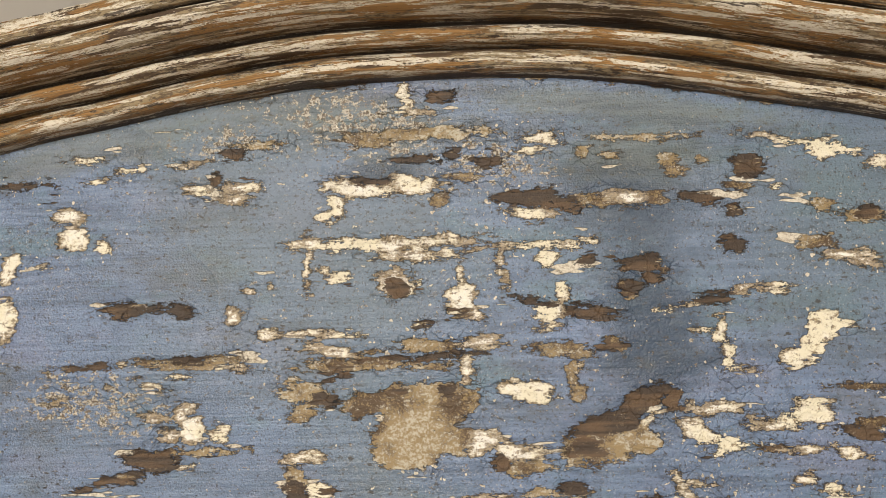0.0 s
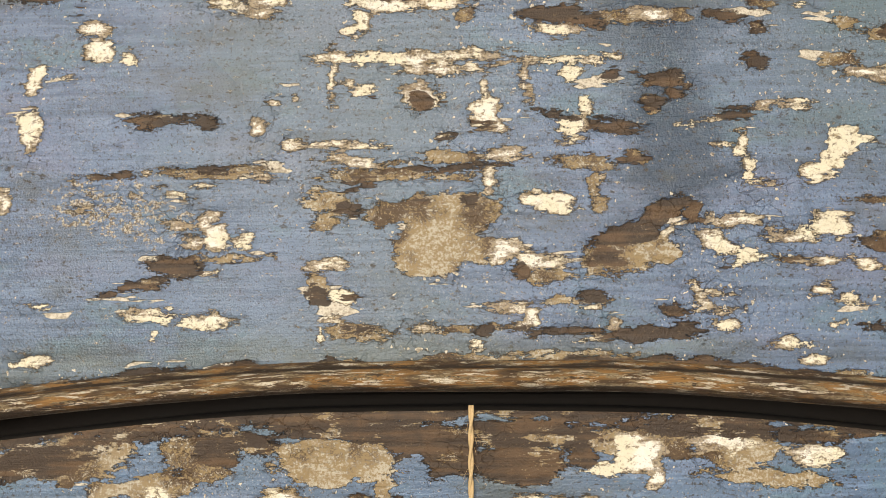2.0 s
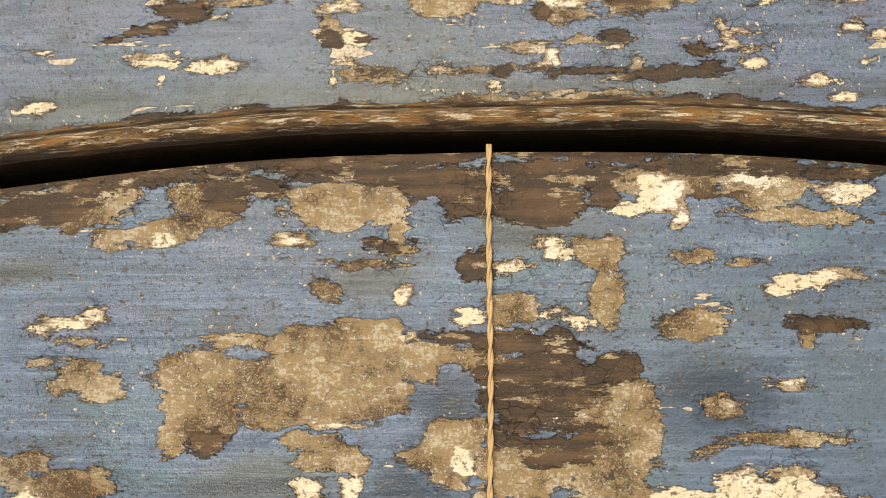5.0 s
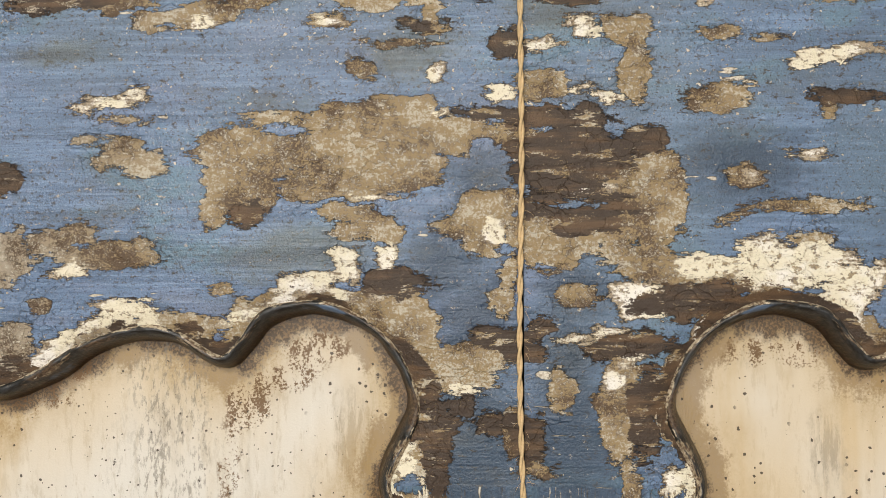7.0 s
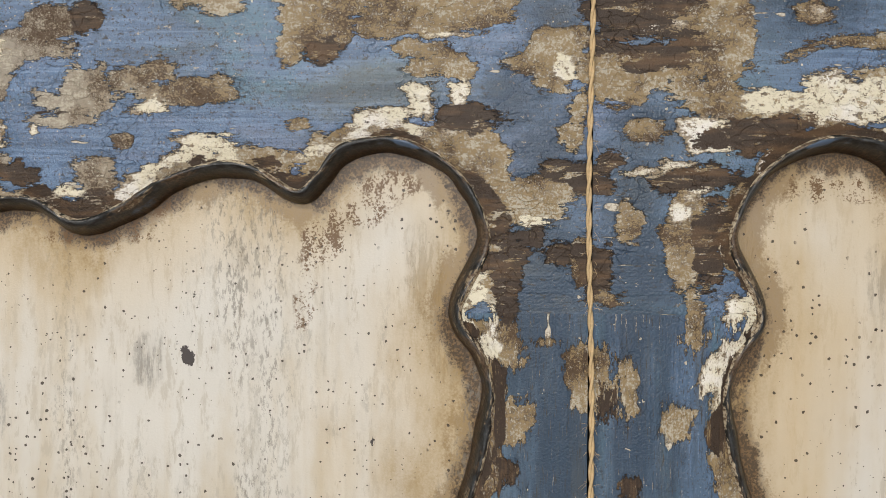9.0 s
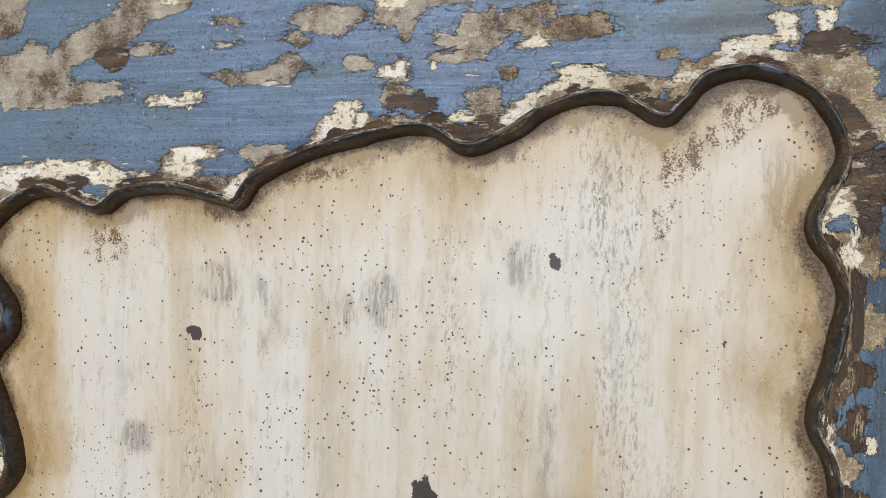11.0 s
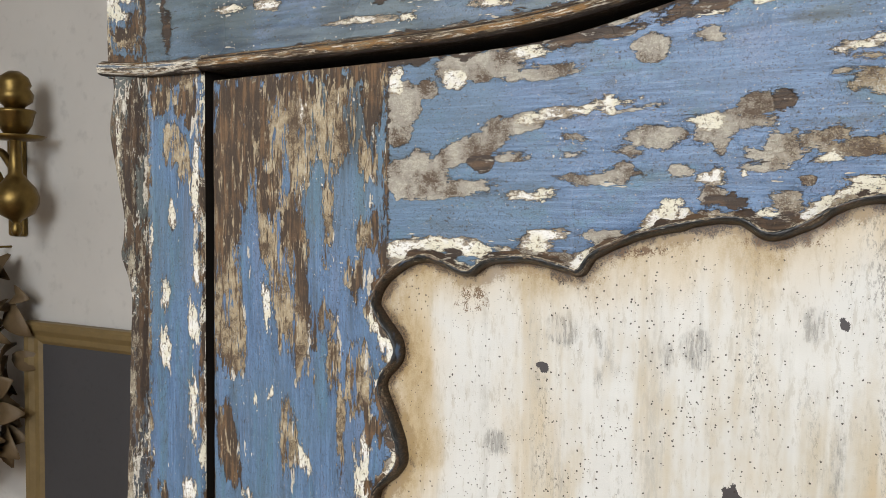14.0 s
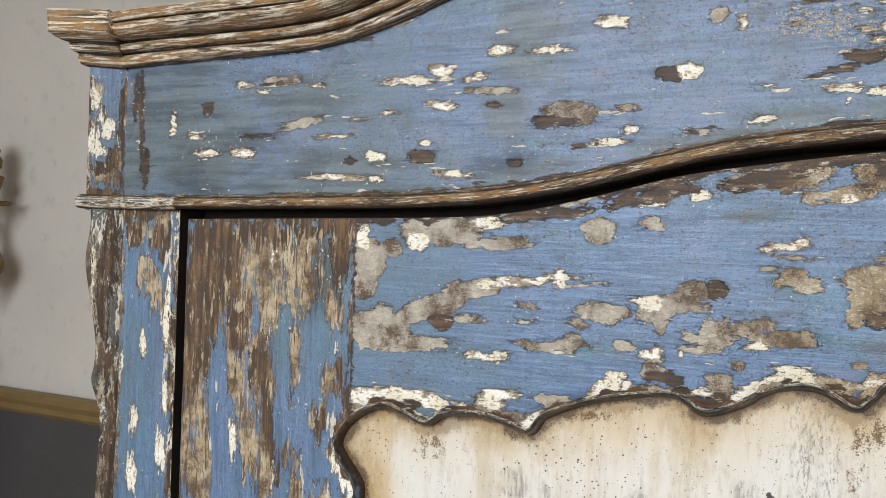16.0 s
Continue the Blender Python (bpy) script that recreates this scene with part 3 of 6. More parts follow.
worn(FRIEZE, "tan", [(-67, 1858, 8, 1, 0), (-8, 1860, 23, 2, 0), (-27, 1859, 9.1, 2, -6), (2, 1860, 11, 2, -5), (8, 1844, 5, 1, 0), (-1, 1836, 3, 2, 0), (60, 1851, 2, 1, 0), (50, 1852, 2, 2, 0), (72, 1856, 13, 1, 0), (80, 1848, 3, 2, 0), (82, 1843, 3, 2, 0), (91, 1847, 2, 2, 0), (104, 1838, 3, 1, 0), (55, 1834, 10, 2, -6), (75, 1835, 4, 2, 0)])
worn(FRIEZE, "tan", [(131, 1830, 3, 2, 0), (146, 1827, 7, 2, 0), (22, 1808, 1, 3.2, 0), (129, 1817, 5, 2, 0), (-128, 1780, 8, 1, 0), (-90, 1781, 15, 2, 0), (-89, 1750, 13, 1, 0), (-30, 1779, 18, 2.2, 3), (-6, 1785, 9, 2, 0), (-2, 1778, 5, 1, 0), (41, 1782, 10, 2, 0), (44, 1775, 2, 4, 0), (46, 1768, 3, 2, 0), (59, 1784, 3, 2, 0), (-49, 1769, 10, 4, -6)])
worn(FRIEZE, "tan", [(-50, 1762, 4, 2, 0), (-26, 1765, 10, 4, 0), (-9, 1764, 15, 8, 0), (-15, 1751, 12, 8, -5), (1, 1752, 8, 4, 0), (6, 1765, 4.1, 5.1, -14), (26, 1743, 7, 2, 0), (51, 1749, 12.2, 6.1, 9), (65, 1753, 6, 6, 0), (143, 1756, 5, 2, 0), (110, 1748, 4, 1, 0), (141, 1768, 7, 1, 0), (-30, 1783, 6, 1, 0), (-53, 1739, 4, 5, 0), (-40, 1724, 12, 2, -5)])
worn(FRIEZE, "tan", [(0, 1725, 17, 1, 0), (33, 1734, 9, 1, 0), (32, 1716, 18, 1, 0), (5, 1715, 16, 1, 0), (-491, 1756, 15, 3, -4), (-475, 1722, 17.3, 3.2, 10), (-323, 1739, 16, 2.2, -4), (-268, 1722, 18, 7, -3), (-192, 1708, 6, 2, 0), (-180, 1777, 5, 3, 0)])
worn(FRIEZE, "wood", [(-75, 1855, 5, 2, 0), (-156, 1846, 9, 1, 0), (-25, 1844, 6, 1, 0), (-81, 1846, 2, 2, 0), (-8, 1851, 6, 1, 0), (18, 1850, 4, 2, 0), (4, 1853, 2, 2, 0), (108, 1845, 6, 4, 0), (29, 1836, 9, 3, 0), (43, 1833, 6, 2, 0), (90, 1834, 6.1, 2, -9), (102, 1830, 2, 2, 0), (148, 1828, 4, 2, 0), (-17, 1806, 4.1, 3, -14), (67, 1812, 7, 3, 0)])
worn(FRIEZE, "wood", [(73, 1807, 4, 2, 0), (65, 1803, 3, 2, 0), (50, 1813, 3, 2, 0), (32, 1799, 5.1, 1, -11), (51, 1795, 8.1, 2, -7), (93, 1799, 5, 1.4, 0), (101, 1818, 3, 2, 0), (-112, 1800, 9, 2, 0), (-94, 1799, 4.1, 2, -14), (-128, 1780, 6, 1, 0), (-92, 1782, 8, 1, 0), (-100, 1747, 3, 3, 0), (-114, 1741, 6.1, 2, 9), (-10, 1781, 18, 1, 3), (-43, 1767, 5, 2, 0)])
worn(FRIEZE, "wood", [(-17, 1769, 2, 1, 0), (0, 1769, 3, 2, 0), (18, 1745, 3, 3.2, 0), (58, 1760, 17.9, 4.1, 27), (47, 1748, 7, 3, 0), (77, 1765, 4, 4, 0), (140, 1753, 7.1, 2, -8), (0, 1874, 4, 2, 0), (-45, 1880, 13, 1, -4), (-53, 1736, 4, 3, 0), (4, 1724, 3, 2, 0), (42, 1736, 4, 2.2, 0), (31, 1724, 11, 1, 0), (61, 1723, 15, 2, 0), (74, 1725, 4, 2, 0)])
worn(FRIEZE, "wood", [(69, 1731, 4, 2, 0), (137, 1725, 3, 1, 0), (-37, 1724, 5, 1, 0), (-563, 1737, 6, 5, 0), (-513, 1714, 10, 1, 0), (-373, 1696, 10, 4, 0), (-430, 1694, 4, 2, 0), (-277, 1717, 15, 4, 0), (-262, 1701, 5, 2, 0), (-208, 1744, 6.1, 5, -9), (-305, 1691, 4, 2, 0), (-322, 1730, 5, 2, 0), (-117, 1741, 9.5, 1, 18), (-104, 1747, 9.1, 3, -6), (-496, 1754, 10, 1, 0)])
worn(FRIEZE, "wood", [(-631, 1728, 2.2, 36, 2), (-626, 1690, 3, 14, 0), (-638, 1750, 2.5, 16, 0)])
worn(SOFT_PATCHES, "film", [(-560, 1715, 80, 50, 0), (-480, 1740, 60, 22, 0), (-440, 1690, 70, 16, 0), (0, 1716, 120, 7, 0), (-190, 1703, 60, 7, 8), (-300, 1683, 60, 7, 14), (-430, 1673, 90, 8, 0), (60, 1868, 70, 8, -8), (-140, 1856, 70, 8, 12), (-634, 1720, 22, 80, 0), (-622, 1745, 30, 40, 0)])
worn(PILASTER, "cream", [(-668, 1748, 3, 7, 0), (-661, 1726, 4, 9, 20), (-668, 1714, 3, 12, 0), (-664, 1704, 4, 4, 0), (-671, 1735, 1.2, 22, 0)])
worn(PILASTER, "wood", [(-654, 1698, 4, 9, 0), (-663, 1690, 8, 5, 0), (-650, 1725, 1.2, 45, 0), (-660, 1668, 10, 5, 0)])
worn(PILASTER, "tan", [(-666, 1756, 4, 6, 0), (-661, 1685, 10, 7, 0), (-671, 1695, 2, 22, 0), (-655, 1675, 4, 5, 0)])
worn(DOOR, "tan", [(-151, 1679, 19.2, 5.1, 9), (-141, 1674, 4, 4, 0), (-161, 1678, 12, 4, 0), (-97, 1683, 9, 6, 0), (-108, 1671, 13.2, 4.1, 9), (-126, 1669, 6, 3, 0), (-93, 1676, 9, 3, 0), (-47, 1682, 16, 5, 0), (-47, 1674, 8, 4, 0), (-30, 1669, 4, 6, 0), (-65, 1668, 6, 3, 0), (-41, 1660, 9, 1, 0), (-54, 1652, 5.4, 3.6, -22), (-136, 1635, 7, 1, 0), (-149, 1628, 3, 1, 0)])
worn(DOOR, "tan", [(-136, 1624, 8, 6.1, 0), (-127, 1619, 7, 4, 0), (-143, 1620, 4, 2, 0), (-86, 1624, 24, 8, 0), (-95, 1613, 13, 10, 0), (-54, 1628, 20, 12, 0), (-41, 1635, 12, 8, 0), (-45, 1617, 19, 8, 0), (-62, 1613, 19, 6, 0), (-21, 1628, 17, 6, 0), (-8, 1628, 9, 3, 0), (-104, 1602, 4, 5, 0), (-83, 1635, 10, 2.2, 0), (-58, 1602, 10, 3, 0), (-47, 1597, 7, 5, 0)])
worn(DOOR, "tan", [(13, 1687, 7, 5, 0), (35, 1664, 8, 5, 0), (38, 1651, 5, 11, 0), (8, 1645, 8, 5, 0), (43, 1613, 12, 10, 0), (33, 1595, 18, 3, 0), (10, 1591, 9, 8, 0), (-6, 1604, 6, 6, 0), (-17, 1597, 11, 3, 0), (-14, 1591, 5, 3, 0), (37, 1588, 11, 4, 0), (63, 1686, 12, 5, 0), (90, 1684, 14, 6, 0), (100, 1675, 18, 2, -3), (66, 1662, 6, 3, 0)])
worn(DOOR, "tan", [(82, 1660, 4, 1, 0), (65, 1640, 10, 5, 0), (101, 1636, 3, 3.2, 0), (74, 1614, 5, 3, 0), (94, 1604, 16, 2, 0), (71, 1601, 5.4, 1, 22), (95, 1592, 6, 4, 0), (44, 1588, 5, 5, 0), (63, 1584, 14, 3, 4), (-156, 1594, 10.2, 3, 11), (-134, 1588, 12, 4, 0), (19, 1574, 5, 4, 0), (-101, 1577, 3, 2, 0), (-5, 1581, 4.1, 4, 14), (-44, 1570, 13, 8, 0)])
worn(DOOR, "tan", [(-113, 1564, 12, 1, -5), (-25, 1551, 13, 7, 0), (-14, 1555, 10, 4, 0), (-4, 1583, 3, 5.1, 0), (20, 1574, 5, 4, 0), (12, 1544, 4, 8, 0), (30, 1533, 6, 14, 0), (4, 1518, 6, 3, 0), (-172, 1589, 5, 8, 0), (-32, 1525, 6, 12, 0), (-28, 1502, 5, 9, 0), (35, 1510, 3, 10, 0), (29, 1475, 5, 6, 0), (-28, 1474, 7, 7, 0), (-15, 1502, 3, 1, 0)])
worn(DOOR, "tan", [(39, 1606, 16, 11, 0), (11, 1595, 16, 6, -4), (41, 1586, 10, 5, 0), (55, 1582, 20, 4, 0), (-13, 1601, 10, 8, 0), (-39, 1566, 11, 5, 0), (-34, 1551, 8, 11, 0), (-20, 1549, 11, 5, 0), (33, 1540, 6, 20, 0), (-34, 1536, 7, 14, 0), (-7, 1573, 4, 4, 0), (18, 1574, 7, 4, 0), (-56, 1596, 7, 3, 0), (13, 1543, 4, 5, 0), (48, 1687, 24, 4, 0)])
worn(DOOR, "tan", [(-47, 1679, 21, 6, 0), (-147, 1679, 25, 5, 0), (18, 1681, 10, 4, 0), (28, 1613, 11, 5, 0), (-2, 1628, 9.1, 4, -6), (-62, 1628, 19, 9, 0), (1, 1490, 8, 11, 0), (13, 1486, 3, 10, 0), (-2, 1530, 6, 9, 0), (-3, 1434, 5, 7.1, 0), (-26, 1476, 7, 6.1, 0), (-362, 1593, 29.7, 8.1, 20), (-403, 1574, 25, 13, -2), (-380, 1567, 32.1, 5, 4), (-332, 1607, 20.1, 5.4, 6)])
worn(DOOR, "tan", [(-414, 1615, 11, 16, -5), (-399, 1586, 8, 7, 0), (-335, 1587, 10, 2, 0), (-294, 1598, 6.1, 2, -9), (-294, 1588, 4, 1, 0), (-274, 1574, 20.1, 3.2, 6), (-262, 1577, 6.1, 6, -9), (-292, 1573, 9.1, 2, -6), (-248, 1596, 14, 5, -4), (-240, 1599, 14, 3, -4), (-260, 1589, 6.1, 2.2, -9), (-231, 1577, 6, 4, 0), (-212, 1564, 8, 5, 0), (-212, 1600, 11, 5, -5), (-208, 1592, 4.1, 5, -14)])
worn(DOOR, "tan", [(-202, 1604, 18, 3, -3), (-181, 1587, 5, 10, 0), (-191, 1586, 5.1, 3, -11), (-186, 1579, 10, 2, 0), (-157, 1594, 10.4, 4.1, 17), (-136, 1589, 13, 5, -4), (-152, 1587, 6.1, 3, -9), (-165, 1571, 3.2, 3, -18), (-173, 1560, 8, 5, 0), (-304, 1525, 17, 3, 0), (-275, 1539, 10, 3, 0), (-118, 1566, 21, 3, -3), (-438, 1535, 9.1, 8, -6), (-450, 1509, 9, 8, 0), (-528, 1623, 10, 12, 6)])
worn(DOOR, "tan", [(-496, 1629, 14, 19, 0), (-516, 1593, 10, 20, 6), (-500, 1586, 12, 25.1, 5), (-466, 1625, 14, 15, 4), (-472, 1546, 4, 25, 0), (-511, 1490, 12.2, 37, 9), (-564, 1502, 13, 35, 4), (-562, 1448, 13.2, 19, 9), (-440, 1590, 7, 14, 0), (-440, 1532, 9.1, 7.1, 6), (-472, 1475, 7, 12, 0), (-413, 1623, 13, 15, 4), (-395, 1632, 10, 6, 0), (-416, 1603, 8, 7, 0), (-356, 1645, 29, 9, 0)])
worn(DOOR, "tan", [(-315, 1638, 24, 4, 2), (-247, 1647, 11, 8, 5), (-216, 1653, 7, 4, 0), (-133, 1685, 15, 4, 0), (-257, 1613, 11, 1, 5), (-210, 1602, 13.9, 7.6, 21), (-190, 1612, 10, 6, 0), (-564, 1461, 15, 30, 4), (-507, 1386, 8.1, 23, 7), (-468, 1443, 5, 18, 0), (-461, 1395, 3, 32, 0), (-445, 1430, 11, 27, 5), (-507, 1322, 7.1, 9, 8), (-499, 1464, 9.1, 30, 6), (-540, 1610, 14, 44, 0)])
worn(DOOR, "tan", [(-505, 1600, 16, 48, 0), (-470, 1615, 22, 34, 0), (-520, 1560, 18, 50, 0), (-575, 1500, 7, 60, 0), (-500, 1500, 10, 60, 0)])
worn(DOOR, "cream", [(-108, 1668, 4, 3, 0), (-65, 1668, 4, 2, 0), (-28, 1650, 3, 3, 0), (-140, 1641, 11.2, 2, 10), (-149, 1640, 4, 2, 0), (-130, 1645, 3, 2.2, 0), (-27, 1636, 3, 2, 0), (7, 1659, 7, 2, 0), (22, 1664, 4, 3, 0), (-7, 1643, 5, 2, 0), (28, 1641, 5, 2, 0), (20, 1644, 3, 1, 0), (19, 1611, 10, 2, 0), (12, 1610, 4, 2, 0), (-8, 1597, 3, 3, 0)])
worn(DOOR, "cream", [(57, 1682, 9, 6, 0), (61, 1675, 3, 3.2, 0), (115, 1682, 8, 3, 0), (103, 1654, 12.2, 3, 9), (93, 1651, 5, 2, 0), (116, 1655, 5, 1, 0), (75, 1645, 3, 1, 0), (95, 1621, 5, 2, 0), (75, 1614, 2, 2, 0), (90, 1585, 19, 7, 0), (78, 1592, 7, 3, 0), (111, 1581, 8, 5.1, 0), (38, 1575, 7, 4, 0), (-153, 1583, 5, 2, 0), (-152, 1585, 1, 2, 0)])
worn(DOOR, "cream", [(-136, 1571, 8, 2, 0), (-72, 1578, 10, 4, 0), (-59, 1586, 5, 4, 0), (-48, 1575, 3, 2, 0), (15, 1685, 4, 4, 0), (-49, 1608, 7, 1, 0), (-78, 1578, 5, 4, 0), (-69, 1581, 10, 2, 0), (-56, 1584, 2, 5, 0), (-61, 1574, 4, 2, 0), (-48, 1576, 3, 2, 0), (-154, 1560, 11.2, 1.4, 27), (-138, 1566, 5, 2, 0), (-129, 1568, 5, 2, 0), (-166, 1553, 10.4, 2.2, 17)])
worn(DOOR, "cream", [(-92, 1568, 9.2, 1.4, 13), (20, 1561, 7, 1, 0), (29, 1563, 5, 2, 0), (40, 1572, 8, 6, 0), (35, 1576, 6, 4.1, 0), (36, 1555, 5, 3, 0), (42, 1492, 5, 6, 0), (46, 1501, 3, 4, 0), (49, 1514, 4, 6, 0), (44, 1477, 2, 3, 0), (61, 1584, 10, 4, 0), (88, 1584, 16, 7, 0), (39, 1573, 8, 6, 0), (31, 1547, 4, 5, 0), (-45, 1586, 3, 5, 0)])
worn(DOOR, "cream", [(-19, 1543, 4, 2, 0), (18, 1560, 6, 1, 0), (75, 1578, 8, 2, 0), (-8, 1597, 4, 4, 0), (18, 1610, 12, 3, 0), (-33, 1508, 2, 5, 0), (106, 1573, 8, 6, 0), (54, 1685, 7.1, 4.1, -8), (85, 1687, 10, 4.1, 0), (13, 1685, 3, 5, 0), (20, 1667, 5, 2, 0), (48, 1678, 8, 2, 0), (-26, 1432, 4, 3, 0), (-306, 1612, 19.1, 2.2, 6), (-322, 1609, 7, 2, 0)])
worn(DOOR, "cream", [(-321, 1562, 13, 3, 0), (-311, 1565, 6, 2, 0), (-214, 1572, 7.1, 3, -8), (-209, 1574, 3, 5, 0), (-215, 1605, 9.1, 2, -6), (-196, 1576, 2, 2, 0), (-155, 1582, 6, 2, 0), (-387, 1531, 32, 4, 0), (-410, 1525, 15, 6, 0), (-362, 1528, 16, 5, 0), (-311, 1538, 14.1, 4.1, 8), (-317, 1531, 11, 3, 0), (-239, 1550, 12.2, 5, 35), (-233, 1558, 6, 3, 0), (-203, 1553, 12, 1, 0)])
worn(DOOR, "cream", [(-217, 1552, 7, 2, 0), (-185, 1553, 7, 2, 0), (-152, 1561, 13.4, 2.8, 27), (-134, 1569, 9.2, 3.2, 13), (-166, 1552, 11.4, 2.2, 15), (-496, 1629, 2, 9, 0), (-528, 1482, 3, 13, 0), (-418, 1639, 5, 9, 0), (-373, 1637, 8, 7, 0), (-323, 1651, 12, 4, 0), (-220, 1666, 13, 3, 0), (-187, 1670, 6, 3, 0), (-287, 1615, 26.2, 2.2, 7), (-272, 1616, 4, 5.1, 0), (-306, 1614, 12, 2, 5)])
worn(DOOR, "cream", [(-213, 1605, 8.1, 4, 7), (-493, 1375, 4.1, 10, 14), (-441, 1359, 6.1, 21, 9), (-440, 1386, 4, 11, 0), (-524, 1414, 3, 5.1, 0), (-545, 1334, 3.2, 7, 18), (-538, 1406, 2.2, 3, 27), (-528, 1483, 4, 11, 0), (-427, 1468, 4, 9, 0)])
worn(DOOR, "wood", [(-87, 1684, 8.1, 6, -7), (-112, 1689, 28.2, 2, 6), (-38, 1691, 25, 4, 0), (-17, 1687, 17, 5, 0), (-74, 1686, 8, 3, 0), (-13, 1676, 2, 2, 0), (-32, 1666, 6, 2, 0), (-93, 1602, 7, 4, 0), (12, 1634, 17, 4, 0), (-8, 1636, 11, 2, 0), (20, 1689, 24, 5, -2), (-4, 1660, 5, 5, 0), (19, 1626, 11, 5, 0), (19, 1604, 18, 5, 0), (21, 1599, 11, 4, 0)])
worn(DOOR, "wood", [(106, 1640, 10, 3, 0), (63, 1577, 11, 2, 5), (-43, 1579, 9, 5, 0), (76, 1691, 27, 3, -2), (112, 1688, 12, 2, 0), (37, 1682, 5, 4, 0), (-59, 1693, 16, 2, 0), (-42, 1581, 8, 3, 0), (-31, 1536, 4, 11, 0), (-20, 1538, 4, 3, 0), (-8, 1561, 7, 4, 0), (5, 1563, 5, 4, 0), (51, 1572, 15, 4, 0), (60, 1577, 9, 3, 0), (1, 1524, 3, 7, 0)])
worn(DOOR, "wood", [(40, 1535, 5, 12, 0), (-176, 1614, 4, 4, 0), (-26, 1532, 5, 5, 0), (4, 1528, 3.2, 7, 18), (6, 1482, 3, 6, 0), (13, 1619, 17, 10, 0), (57, 1573, 16, 6, 0), (35, 1558, 14, 4, 0), (-41, 1579, 10, 3, 0), (-28, 1525, 5, 16, 0), (41, 1536, 4, 14, 0), (-2, 1558, 8, 5, 0), (-11, 1532, 4, 4, 0), (22, 1603, 13, 5, 0), (19, 1620, 18, 8, 0)])
worn(DOOR, "wood", [(41, 1627, 7, 5, 0), (17, 1679, 14, 6, 0), (-6, 1682, 11, 5, -5), (-1, 1532, 5, 5.1, 0), (14, 1453, 3.2, 4, 18), (-30, 1436, 4, 8, 0), (-27, 1457, 4, 4, 0), (-2, 1434, 2, 4, 0), (-354, 1584, 8, 6, 0), (-205, 1560, 10, 4, -6), (-373, 1525, 7, 3, 0), (-428, 1534, 3, 12, 0), (-446, 1502, 4, 9, 0), (-549, 1614, 24, 36, 2), (-564, 1555, 13, 31.1, 4)])
worn(DOOR, "wood", [(-525, 1563, 10, 19, 0), (-436, 1627, 8, 25, 0), (-505, 1538, 9.1, 18, 6), (-496, 1509, 5.1, 46, 11), (-427, 1525, 3.2, 22, 18), (-487, 1646, 59, 4.1, 1), (-284, 1657, 29.3, 3, 8), (-217, 1669, 26.5, 4.1, 11), (-153, 1679, 23.3, 5, 10), (-179, 1613, 3, 5, 0), (-565, 1371, 10, 29, 6), (-436, 1401, 6.1, 12, 9), (-473, 1330, 5.1, 6, 11), (-442, 1415, 4.1, 6, 14), (-424, 1590, 0.9, 62, 0)])
worn(DOOR, "wood", [(-423, 1535, 0.8, 12, 0), (-560, 1600, 16, 52, 0), (-572, 1560, 10, 60, 0), (-530, 1640, 50, 9, 0)])
worn(DOOR, "blue", [(-81, 1631, 8, 2, 0), (-12, 1622, 5, 5, 0), (16, 1605, 6, 1, 0), (-17, 1617, 5, 4, 0), (-76, 1600, 6, 1, 0)])
worn(POST, "cream", [(-621, 1546, 3, 8.1, 0), (-629, 1485, 4, 11, 0), (-628, 1441, 4, 13, 0), (-596, 1589, 3, 32, 0), (-597, 1507, 4, 14, 0), (-597, 1461, 4.1, 18, 14), (-622, 1545, 4, 8, 0), (-629, 1484, 3, 8, 0), (-630, 1439, 5, 12, 0), (-598, 1563, 4, 16, 0), (-599, 1459, 3.2, 12, 18), (-600, 1392, 4, 28, 0), (-606, 1327, 7.1, 12, 8), (-645, 1530, 2, 8, 0), (-651, 1369, 2.2, 13, 27)])
worn(POST, "cream", [(-652, 1303, 2, 14, 0), (-671, 1610, 1.6, 20, 0), (-667, 1520, 2.6, 12, 0), (-665, 1545, 1.6, 10, 0), (-661, 1455, 1.4, 34, 0), (-662, 1385, 1.4, 40, 0), (-669, 1640, 2, 9, 0), (-664, 1600, 1.2, 30, 0)])
worn(POST, "tan", [(-622, 1606, 10, 13, 5), (-609, 1588, 7, 19, 7), (-664, 1600, 4, 45, 0), (-658, 1520, 4, 50, 0), (-656, 1440, 3, 60, 0), (-660, 1340, 3, 70, 0), (-620, 1640, 24, 12, 0), (-646, 1500, 1.2, 160, 0)])
worn(POST, "wood", [(-636, 1636, 9, 10, 5), (-602, 1630, 6, 11, 0), (-592, 1553, 1.4, 68, 0), (-592, 1607, 2, 36, 8), (-632, 1321, 4.1, 10, 14), (-649, 1457, 1.5, 66, 0), (-592, 1435, 1.2, 63, 0), (-669, 1590, 2, 40, 0), (-658, 1570, 5, 50, 0), (-652, 1450, 2.5, 90, 0), (-612, 1634, 10, 9, 0), (-655, 1620, 4, 30, 0)])
worn(PANEL, "scab", [(-314, 1455, 4, 3, 0), (-144, 1495, 3, 3.2, 0), (-198, 1388, 4, 9, 0), (-77, 1464, 0.6, 1, 0)])
worn(PANEL, "rub", [(-302, 1479, 10, 10, 0), (-345, 1401, 8.1, 8, 7), (-276, 1471, 2.2, 11, 27), (-278, 1451, 2, 4, 0), (-220, 1474, 8.1, 12, 7), (-124, 1530, 2, 7.1, 0), (-145, 1418, 2, 24, 0), (-237, 1468, 3, 8, 0), (-158, 1493, 6, 9, 0), (-57, 1520, 6, 20, 0), (-48, 1499, 6, 15, 0), (-125, 1531, 2, 5.1, 0), (102, 1523, 5, 11, 0), (56, 1532, 2, 6, 0)])
